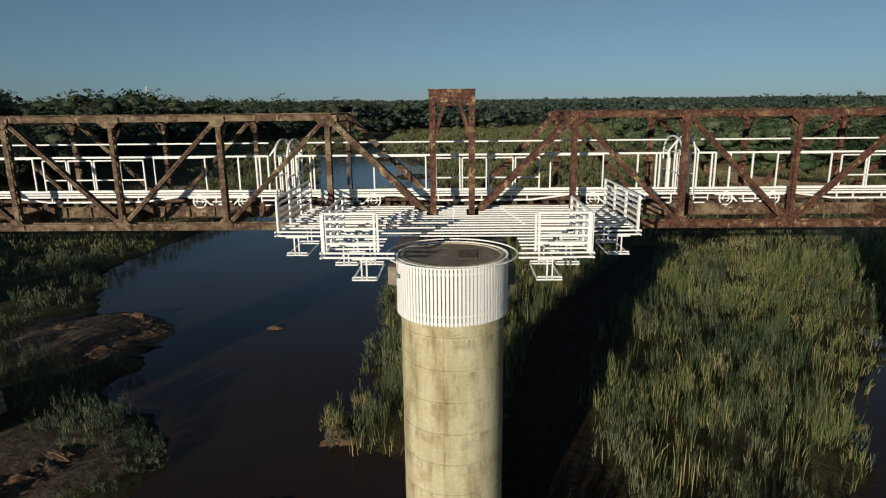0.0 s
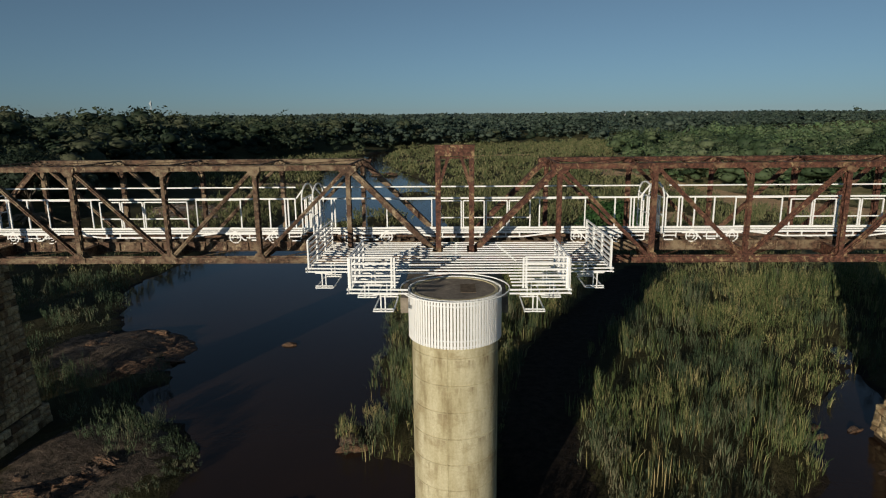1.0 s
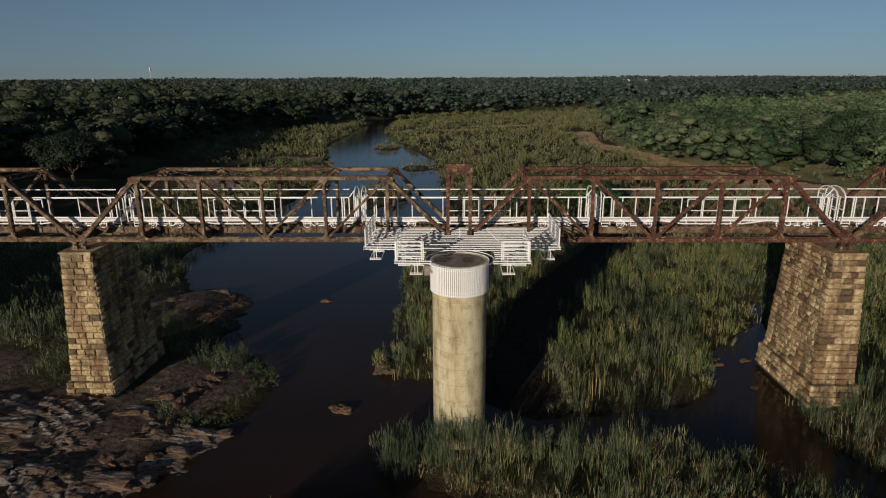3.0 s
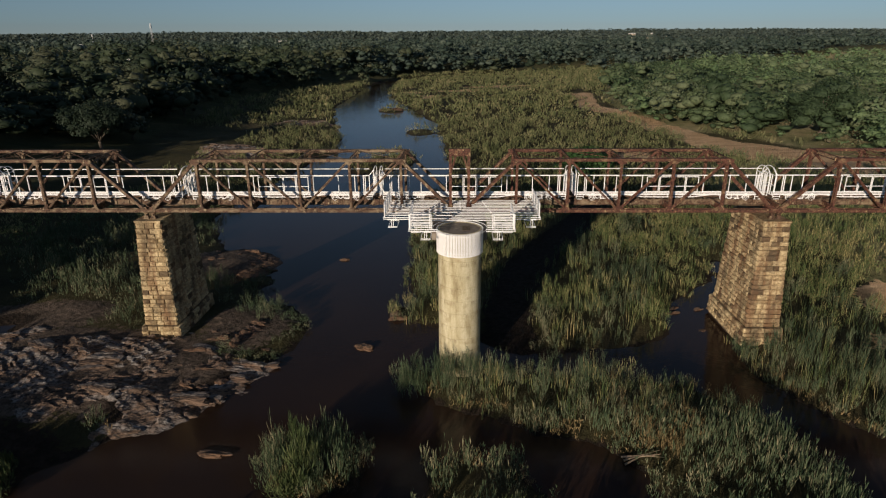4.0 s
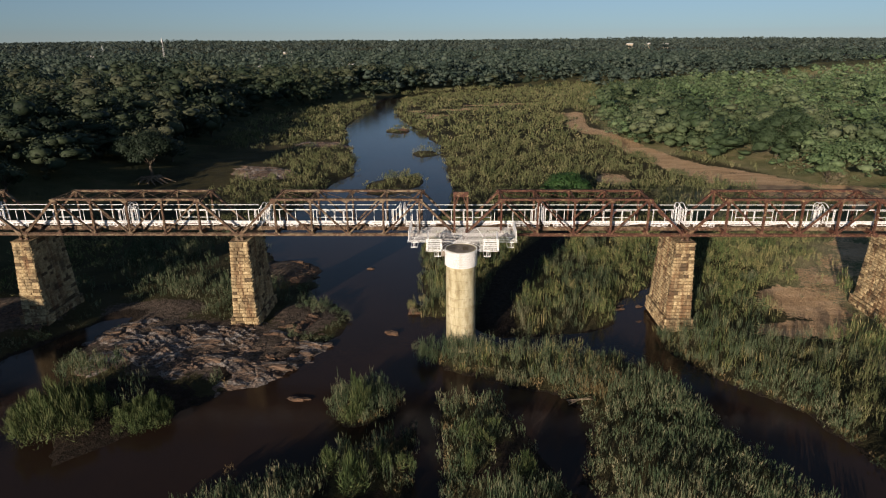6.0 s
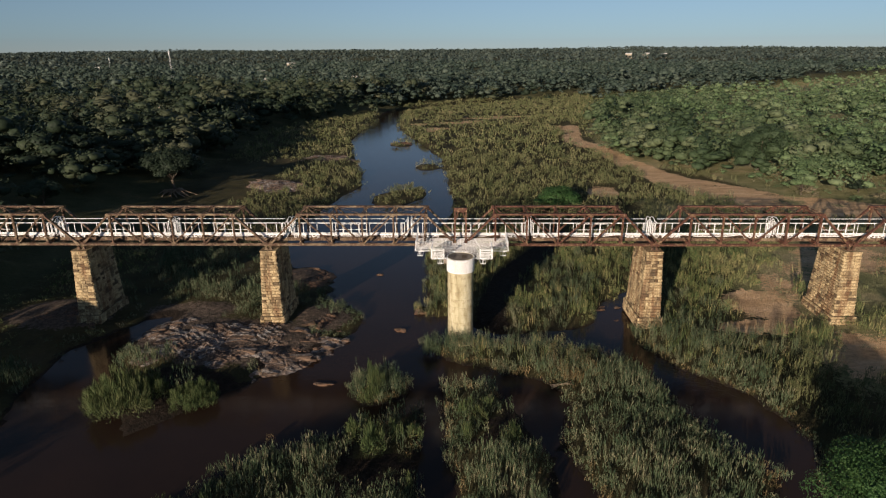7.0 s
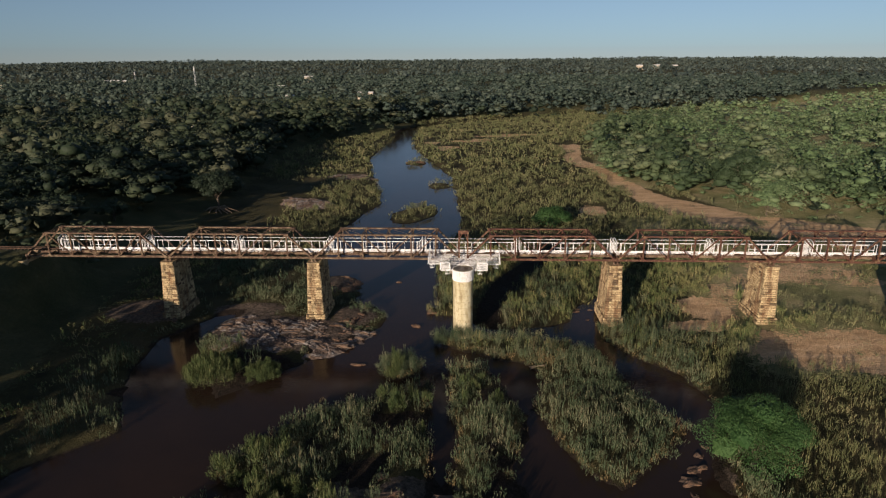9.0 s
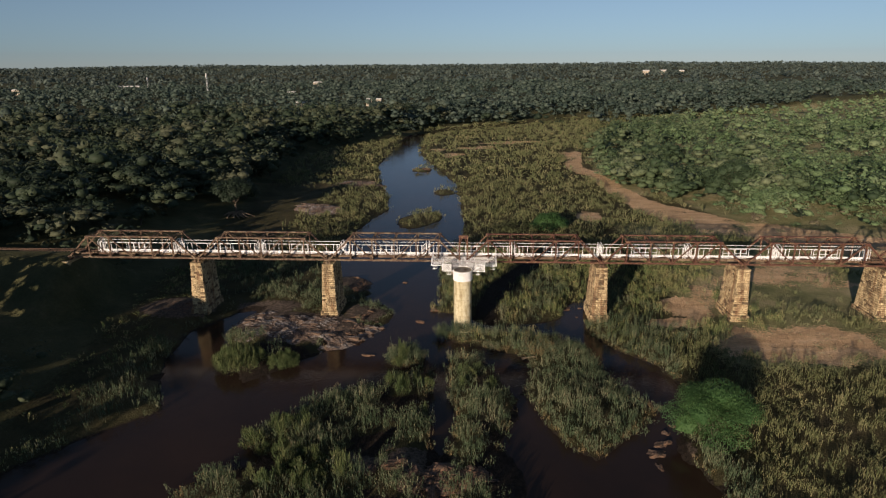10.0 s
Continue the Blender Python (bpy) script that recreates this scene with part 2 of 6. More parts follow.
STAINED, n, l, b = material("stained_concrete_top", 0.95, 0, 0.15)
l.new(ramp(n, l, noise_node(n, l, 1.6, 8, 0.7), ((0.3, (0.12, 0.10, 0.085)), (0.55, (0.25, 0.215, 0.175)), (0.75, (0.38, 0.335, 0.27)))), b.inputs["Base Color"])
ROOF, n, l, b = material("pale_roof_sheet", 0.5, 0, 0.4)
l.new(ramp(n, l, noise_node(n, l, 1.0), ((0.3, (0.62, 0.6, 0.57)), (0.7, (0.78, 0.77, 0.74)))), b.inputs["Base Color"])
WALLING, n, l, b = material("plastered_wall", 0.9, 0, 0.2)
l.new(ramp(n, l, noise_node(n, l, 1.0), ((0.3, (0.42, 0.36, 0.28)), (0.7, (0.55, 0.48, 0.38)))), b.inputs["Base Color"])
GALVANISED, n, l, b = material("galvanised_steel", 0.5, 0.4, 0.4)
l.new(ramp(n, l, noise_node(n, l, 2.0), ((0.3, (0.6, 0.6, 0.6)), (0.7, (0.75, 0.75, 0.75)))), b.inputs["Base Color"])
DARK_GLASS, n, l, b = material("dark_window", 0.1, 0, 0.5)
l.new(ramp(n, l, noise_node(n, l, 1.0), ((0.3, (0.01, 0.011, 0.012)), (0.7, (0.02, 0.021, 0.022)))), b.inputs["Base Color"])


# ---- mesh helpers ----
def mesh_from(name, verts, faces, mat, smooth=False):
    """A mesh from arrays; faces: an array of triangles or quads, or a list of arrays of them."""
    groups = [np.asarray(f, np.int32) for f in (faces if isinstance(faces, list) else [faces]) if len(f)]
    me = bpy.data.meshes.new(name)
    v = np.asarray(verts, np.float32)
    me.vertices.add(len(v))
    me.vertices.foreach_set("co", v.ravel())
    loops = np.concatenate([g.ravel() for g in groups])
    sizes = np.concatenate([np.full(len(g), g.shape[1], np.int32) for g in groups])
    me.loops.add(len(loops))
    me.loops.foreach_set("vertex_index", loops)
    me.polygons.add(len(sizes))
    me.polygons.foreach_set("loop_start", np.concatenate([[0], np.cumsum(sizes)[:-1]]).astype(np.int32))
    me.polygons.foreach_set("use_smooth", np.full(len(sizes), smooth))
    me.materials.append(mat)
    me.update(calc_edges=True)
    return me


class Shape:
    """Collects boxes, beams and tubes into one mesh."""

    def __init__(self):
        self.v, self.f = [], []

    def add(self, verts, faces):
        k = len(self.v)
        self.v += [tuple(p) for p in verts]
        self.f += [tuple(i + k for i in f) for f in faces]
        return self

    def beam(self, p, q, wide, deep, up=(0, 0, 1), taper=1.0):
        """A bar from p to q, wide across and deep along up."""
        p, q = Vector(p), Vector(q)
        d = (q - p).normalized()
        side = d.cross(Vector(up))
        if side.length < 1e-4:
            side = d.cross(Vector((0, 1, 0)))
        side.normalize()
        u = side.cross(d).normalized()
        pts = []
        for c, s in ((p, 1.0), (q, taper)):
            for a, b2 in ((-1, -1), (1, -1), (1, 1), (-1, 1)):
                pts.append(c + side * (a * wide * s / 2) + u * (b2 * deep * s / 2))
        return self.add(pts, [(3, 2, 1, 0), (4, 5, 6, 7), (0, 1, 5, 4), (1, 2, 6, 5), (2, 3, 7, 6), (3, 0, 4, 7)])

    def box(self, lo, hi):
        c = [(a + b2) / 2 for a, b2 in zip(lo, hi)]
        return self.beam((lo[0], c[1], c[2]), (hi[0], c[1], c[2]), hi[1] - lo[1], hi[2] - lo[2])

    def rod(self, pts, r, sides=6, radii=None):
        """A round bar along points."""
        pts = [Vector(p) for p in pts]
        k = len(self.v)
        for i, p in enumerate(pts):
            d = (pts[min(i + 1, len(pts) - 1)] - pts[max(i - 1, 0)]).normalized()
            a = d.cross(Vector((0, 0, 1)) if abs(d.z) < 0.9 else Vector((0, 1, 0))).normalized()
            b2 = d.cross(a)
            rr = radii[i] if radii else r
            for j in range(sides):
                t = 2 * math.pi * j / sides
                self.v.append(tuple(p + (a * math.cos(t) + b2 * math.sin(t)) * rr))
        for i in range(len(pts) - 1):
            for j in range(sides):
                j2 = (j + 1) % sides
                self.f.append((k + i * sides + j, k + i * sides + j2, k + (i + 1) * sides + j2, k + (i + 1) * sides + j))
        self.f.append(tuple(k + j for j in reversed(range(sides))))
        self.f.append(tuple(k + (len(pts) - 1) * sides + j for j in range(sides)))
        return self

    def lathe(self, profile, sides=64, centre=(0, 0)):
        k = len(self.v)
        for r, z in profile:
            for j in range(sides):
                t = 2 * math.pi * j / sides
                self.v.append((centre[0] + r * math.cos(t), centre[1] + r * math.sin(t), z))
        for i in range(len(profile) - 1):
            for j in range(sides):
                j2 = (j + 1) % sides
                self.f.append((k + i * sides + j, k + i * sides + j2, k + (i + 1) * sides + j2, k + (i + 1) * sides + j))
        return self

    def mesh(self, name, mat, smooth=False):
        me = bpy.data.meshes.new(name)
        me.from_pydata(self.v, [], self.f)
        me.materials.append(mat)
        if smooth:
            me.polygons.foreach_set("use_smooth", [True] * len(me.polygons))
        me.update()
        return me


def part(name, shape, mat, parent, label="", smooth=False):
    """One mesh object under a thing or a part."""
    ob = new(name, shape.mesh(name, mat, smooth) if isinstance(shape, Shape) else shape)
    ob.parent = parent
    return tagged(ob, label) if label else ob


def thing(name, label, category, group="", at=(0, 0, 0)):
    ob = new(name)
    ob.location = at
    ob.empty_display_size = 0.5
    return tagged(ob, label, category, group)


# ---- the plan of the river ----
_rng = np.random.default_rng(7)
_TABLE = _rng.random((256, 256))


def smooth(a, b, x):
    t = np.clip((x - a) / (b - a), 0, 1)
    return t * t * (3 - 2 * t)


def value_noise(x, y, size, seed=0):
    """Smooth noise between 0 and 1 whose bumps are about size metres across."""
    u, v = np.asarray(x, float) / size + seed * 17.3, np.asarray(y, float) / size + seed * 9.1
    i, j = np.floor(u).astype(int), np.floor(v).astype(int)
    fu, fv = u - i, v - j
    fu, fv = fu * fu * (3 - 2 * fu), fv * fv * (3 - 2 * fv)
    g = lambda a, c: _TABLE[a % 256, c % 256]
    return (g(i, j) * (1 - fu) + g(i + 1, j) * fu) * (1 - fv) + (g(i, j + 1) * (1 - fu) + g(i + 1, j + 1) * fu) * fv


def rough_noise(x, y, size, seed=0):
    return 0.55 * value_noise(x, y, size, seed) + 0.3 * value_noise(x, y, size / 2.3, seed + 1) + 0.15 * value_noise(x, y, size / 5.1, seed + 2)


def along(x, y, line):
    """How far a place lies outside a band that follows a line of (x, y, half width)."""
    best = np.full(np.shape(x), 1e9)
    for (ax, ay, aw), (bx, by, bw) in zip(line, line[1:]):
        dx, dy = bx - ax, by - ay
        t = np.clip(((x - ax) * dx + (y - ay) * dy) / (dx * dx + dy * dy), 0, 1)
        best = np.minimum(best, np.hypot(x - ax - t * dx, y - ay - t * dy) - aw - t * (bw - aw))
    return best


def beside(x, y, line):
    """The distance from a line of (x, y), positive on its left-hand side."""
    best, sign = np.full(np.shape(x), 1e9), np.ones(np.shape(x))
    for (ax, ay), (bx, by) in zip(line, line[1:]):
        dx, dy = bx - ax, by - ay
        t = np.clip(((x - ax) * dx + (y - ay) * dy) / (dx * dx + dy * dy), 0, 1)
        d = np.hypot(x - ax - t * dx, y - ay - t * dy)
        s = np.where(dx * (y - ay) - dy * (x - ax) > 0, 1.0, -1.0)
        sign = np.where(d < best - 1e-6, s, sign)
        best = np.minimum(best, d)
    return best * sign


def oval(x, y, cx, cy, rx, ry, turn=0.0):
    """1 in the middle of an oval, 0 on its edge, below that outside."""
    c, s = math.cos(radians(turn)), math.sin(radians(turn))
    u, v = (x - cx) * c + (y - cy) * s, -(x - cx) * s + (y - cy) * c
    return 1 - np.hypot(u / rx, v / ry)


def within(x, y, corners):
    """The distance to the edge of a closed outline, positive inside it."""
    best, inside = np.full(np.shape(x), 1e9), np.zeros(np.shape(x), bool)
    for (ax, ay), (bx, by) in zip(corners, corners[1:] + corners[:1]):
        dx, dy = bx - ax, by - ay
        t = np.clip(((x - ax) * dx + (y - ay) * dy) / (dx * dx + dy * dy), 0, 1)
        best = np.minimum(best, np.hypot(x - ax - t * dx, y - ay - t * dy))
        if dy:
            inside ^= ((ay > y) != (by > y)) & (x < ax + (y - ay) * dx / dy)
    return np.where(inside, best, -best)


CHANNELS = [
    # the main river, from upstream
    [(110, 522, 5), (70, 505, 6), (20, 450, 6), (-30, 412, 7), (-48, 375, 8), (-49, 320, 8), (-46, 275, 10), (-42, 235, 15), (-33, 195, 17), (-26, 165, 18),
     (-22, 140, 16), (-19, 112, 15), (-21, 80, 19), (-26, 48, 18), (-19, 22, 12), (-13, 8, 7.5), (-14, -4, 7.5), (-15, -13, 8), (-24, -26, 8), (-36, -40, 9),
     (-50, -58, 12), (-64, -84, 15), (-80, -130, 18), (-90, -200, 18)],
    # the side arm below the rock outcrop
    [(-52, 2, 2), (-58, -12, 4), (-54, -24, 6), (-46, -38, 7)],
    # the head of the arm that runs past the right-hand pier
    [(37, 23, 0.5), (33.5, 15, 1.2), (27, 5, 2.8), (25, -4, 2.4)],
]
# the wet ground downstream of the bridge, and the reed islands that stand in it
WET = [(-9, -7), (-9, 2.5), (-4.5, 3.5), (0, 2.5), (2.5, -1.5), (6, -4.4), (11, -3.6), (16.5, -3.2), (21, -0.5), (24, 2), (29, 1), (27.5, -7), (31.6, -14.8), (36, -19), (39, -22), (41, -28), (42, -33), (39.5, -38), (37.5, -44),
       (36, -51), (38, -61), (38, -75), (25, -120), (-20, -180), (-60, -180), (-45, -75), (-30, -45), (-22, -33), (-14, -18)]
ISLANDS = [
    [(-6.5, -6), (-5, -9.5), (-2, -13.3), (3, -15.3), (7, -17.6), (11, -18.3), (13.7, -21.3), (14, -25.5), (12.2, -33), (14.7, -43), (18.4, -50.5), (22, -53.5), (27.5, -49),
     (32, -45), (35.7, -38.7), (31.5, -34), (30.2, -27.5), (28.5, -21), (26, -14.5), (21.5, -9), (15, -7), (8, -6.9), (2, -7.2)],
    [(-2.2, -20.4), (4, -20.2), (7.2, -24), (9.8, -33), (10.8, -43), (8.6, -47.5), (8, -51), (10.8, -58), (12, -72), (4, -84), (-1, -74), (-1.2, -53), (-0.6, -43), (-1.6, -34), (-2.6, -27)],
    [(-4.6, -25), (-4.4, -40), (-3.2, -53), (-3, -66), (-10, -84), (-30, -82), (-39.5, -66), (-37, -60.5), (-30, -56), (-34.5, -51), (-30, -47.5), (-26.4, -40), (-22, -35.5), (-17.5, -33.5), (-12.5, -30.2), (-8, -27.5)],
    [(-15.2, -22.4), (-12.5, -25.5), (-7.6, -24.2), (-6.6, -20.6), (-9, -18.2), (-13, -18.4)],
    [(-24.6, -33.4), (-22.4, -34.2), (-22.2, -32.4)],
]
MUD_SHADE = [(4.6, -4.5, 2.6), (5.4, 0, 3.0), (6.0, 8, 2.6), (9.4, 20, 3.3), (14.5, 30, 3.4), (20, 40, 3.2), (26, 53, 2)]   # bare ground: muddy by the round pier, then its shadow put in as colour
ISLETS = [(-20.5, -1, 3.4, 6.5, -12), (-19, 96, 8, 14, -20), (-13, 149, 5, 9, 0), (-29, 211, 6, 8, 0), (-32.5, 22, 6, 6.5, 10), (-7, 6.5, 1.6, 2.4, 0), (-44.2, -24.6, 4.6, 3.8, 0), (-35.6, -23.8, 3.0, 2.2, 0), (-22.5, 3, 3.0, 6.5, -15), (-27, 16, 3, 3, 0)]
LEFT_BANK = [(-95, -260), (-78, -110), (-75, -50), (-82, 0), (-92, 80), (-100, 150), (-108, 258), (-86, 318), (-60, 354), (-46, 425), (10, 478), (100, 534), (300, 600)]
RIGHT_BANK = [(150, -260), (128, -60), (112, 20), (101, 75), (94, 98), (84, 127), (71, 140), (64, 166), (69, 242), (82, 300), (108, 390), (155, 505), (320, 596)]
SAND_TRACK = [(150, 34, 9), (120, 58, 12), (93, 80, 13), (75, 106, 9), (69, 132, 5), (66, 165, 4.5), (64, 190, 5), (57, 216, 5), (60, 245, 5), (63, 276, 6)]
SANDS = [(76, -14, 18, 7, -6), (55, 8, 10, 5, 0), (64, 20, 7, 5, 0), (-15, 266, 7, 9, 10), (0, 300, 15, 7, 15), (26, 332, 22, 7, 12), (-24, 290, 5, 8, 0), (47, 100, 4, 9, 0), (88, 30, 14, 8, 0), (48, -2, 6, 2.5, 0)]
ROCKS = [(-37, -8, 17, 9, -8), (-33, 22, 6, 7, 10), (-62, 108, 9, 10, 0), (-56, 165, 10, 9, 0), (-48, 4, 9, 4, 0), (-5, -56, 5.5, 4, 0), (-14, -56.5, 4, 2.5, 0), (-70, 2, 10, 7, 0), (34, -50, 4, 4, 0), (-24, -9, 4, 4, 0), (-23.5, 1.5, 5, 6, 0)]


def water_side(x, y):
    """The distance from the nearest water; negative in it."""
    d = np.full(np.shape(x), 1e9)
    for line in CHANNELS:
        d = np.minimum(d, along(x, y, line))
    d = np.minimum(d, -within(x, y, WET))
    for corners in ISLANDS:
        d = np.maximum(d, within(x, y, corners))
    for cx, cy, rx, ry, turn in ISLETS:
        d = np.maximum(d, oval(x, y, cx, cy, rx, ry, turn) * min(rx, ry))
    return d + (rough_noise(x, y, 7.0, 3) - 0.5) * np.where(y < -3, 1.7, 2.6)


def sandiness(x, y):
    s = np.clip(-along(x, y, SAND_TRACK) / 3 + 0.5, 0, 1)
    for cx, cy, rx, ry, turn in SANDS:
        s = np.maximum(s, np.clip(oval(x, y, cx, cy, rx * 1.15, ry * 1.15, turn) * 1.3 + 0.35, 0, 1))
    return np.clip(s + (rough_noise(x, y, 7.0, 11) - 0.5) * 2.2 * (s > 0), 0, 1)


def rockiness(x, y):
    s = np.zeros(np.shape(x))
    for cx, cy, rx, ry, turn in ROCKS:
        s = np.maximum(s, np.clip(oval(x, y, cx, cy, rx, ry, turn) * 2.5 + 0.3, 0, 1))
    return np.clip(s + (rough_noise(x, y, 6.0, 21) - 0.5) * 0.6, 0, 1)


def reed_gaps(x, y):
    """Dark openings between the clumps of the islands downstream."""
    return smooth(-9, -14, y) * smooth(0.42, 0.34, rough_noise(x, y, 6.5, 111)) * smooth(44, 40, x) * (1 - 0.85 * smooth(11, 15, x) * smooth(-46, -38, y))


def height(x, y):
    x, y = np.asarray(x, float), np.asarray(y, float)
    d = water_side(x, y)
    h = np.where(d < 0, np.maximum(d * 0.35, -1.2), 0.75 * smooth(0, 5, d)) + 0.35 * (rough_noise(x, y, 5, 31) - 0.5) * smooth(0, 3, d)
    h += 1.2 * smooth(45, 85, x) * smooth(0, 12, d) * smooth(420, 300, y)
    left, right = beside(x, y, LEFT_BANK), -beside(x, y, RIGHT_BANK)
    # the left bank stands higher out of view, so its woods shade more
    h += (9.0 + 5 * smooth(-10, -80, y) + 3 * (rough_noise(x, y, 60, 41) - 0.5)) * smooth(-6, 44, left) + 4.5 * smooth(0, 70, right)
    # unseen rise added left of the view, to shade the left bank
    h += 15 * smooth(-140, -172, x - 0.477 * y) * smooth(40, -10, y)
    away = np.hypot(x, y)
    h += (rough_noise(x, y, 420, 51) - 0.5) * 16 * smooth(250, 900, away) + 26 * smooth(900, 4600, away) + (rough_noise(x, y, 1500, 61) - 0.45) * 34 * smooth(1500, 4200, away)
    # the railway embankment past both ends of the bridge
    for end, side in ((-94.5, -1), (126.5, 1)):
        inside = smooth(-8, 1, (x - end) * side)
        top = 14.1 - np.maximum(np.abs(y - 2.65) - 3.2, 0) * 0.62
        h = np.where(inside > 0, np.maximum(h, top * inside), h)
    rk = rockiness(x, y)
    h = h + np.where(d > -1.5, rk * (0.25 + 0.9 * np.abs(value_noise(x, y, 2.6, 71) - 0.5)), 0)
    return h


def stretch_axis(lo, hi, step, far_lo, far_hi, grow=1.13):
    a = list(np.arange(lo, hi, step))
    s, p = step, a[-1]
    while p < far_hi:
        s = min(s * grow, 140)
        p += s
        a.append(p)
    s, p, front = step, a[0], []
    while p > far_lo:
        s = min(s * grow, 140)
        p -= s
        front.append(p)
    return np.array(front[::-1] + a)


gx, gy = stretch_axis(-100, 112, 1.4, -4200, 4200), stretch_axis(-80, 125, 1.4, -700, 4720, 1.04)
X, Y = np.meshgrid(gx, gy)
Z = height(X, Y)
nx, ny = len(gx), len(gy)
ids = np.arange(nx * ny).reshape(ny, nx)
quads = np.stack([ids[:-1, :-1], ids[:-1, 1:], ids[1:, 1:], ids[1:, :-1]], -1).reshape(-1, 4)
ground_mesh = mesh_from("ground", np.stack([X, Y, Z], -1).reshape(-1, 3), quads, GROUND, True)
left_side, right_side = beside(X, Y, LEFT_BANK), -beside(X, Y, RIGHT_BANK)
# last mask: wet shores, dark ground among the islands, the pier's shadow painted in
for key, values in (("sand", sandiness(X, Y) * (left_side < 2)), ("rock", rockiness(X, Y)), ("wood", np.clip(left_side / 8 + 0.5, 0, 1)), ("grass", np.maximum(np.clip(right_side / 8 + 0.5, 0, 1) * (left_side < 0), smooth(46, 60, X) * smooth(-30, -18, Y) * (Y < 90))),
                    ("mud_shade", np.max([smooth(1.4, 0.2, water_side(X, Y)), smooth(0.6, -0.6, along(X, Y, MUD_SHADE)), reed_gaps(X, Y) * (X > -60), smooth(0.0, 0.2, oval(X, Y, -43, -25, 15, 9, 8))], 0))):
    ground_mesh.attributes.new(key, "FLOAT", "POINT").data.foreach_set("value", values.ravel().astype(np.float32))
ground = tagged(new("ground", ground_mesh), "river valley floor of dark earth, reed bars, sand and wooded banks", "ground", kind="structure")

wx, wy = np.linspace(-330, 260, 60), np.linspace(-420, 640, 100)
WX, WY = np.meshgrid(wx, wy)
ids = np.arange(60 * 100).reshape(100, 60)
quads = np.stack([ids[:-1, :-1], ids[:-1, 1:], ids[1:, 1:], ids[1:, :-1]], -1).reshape(-1, 4)
keep = np.abs(WX.ravel()[quads].mean(1) + 20) < 190
water = tagged(new("water", mesh_from("water", np.stack([WX, WY, 0 * WX], -1).reshape(-1, 3), quads[keep], WATER, True)),
               "still dark brown river water between reed islands", "water", kind="structure")


# ---- the bridge ----
PITCH, PANEL, HALF_GAP = 31.6, 5.12, 0.44
FAR_Y, Z_LOW = 5.3, 14.48      # far truss plane, height of the bottom chord's middle


def truss_nodes():
    return [HALF_GAP + PANEL * i for i in range(7)]


def laced_post(p, q, wide, deep, gap):
    """A built-up post: two flanges with zigzag lacing bars between them."""
    s = Shape()
    p, q = Vector(p), Vector(q)
    for side in (-1, 1):
        off = Vector((0, side * gap / 2, 0))
        s.beam(p + off, q + off, deep, wide, up=(1, 0, 0))
    n_lace = max(3, int((q - p).length / 0.42))
    for i in range(n_lace):
        a, c = p.lerp(q, i / n_lace), p.lerp(q, (i + 1) / n_lace)
        for edge in (-1, 1):
            e = Vector((edge * wide * 0.46, 0, 0))
            flip = 1 if i % 2 else -1
            s.beam(a + e + Vector((0, flip * gap / 2, 0)), c + e + Vector((0, -flip * gap / 2, 0)), 0.02, 0.06, up=(1, 0, 0))
    return s


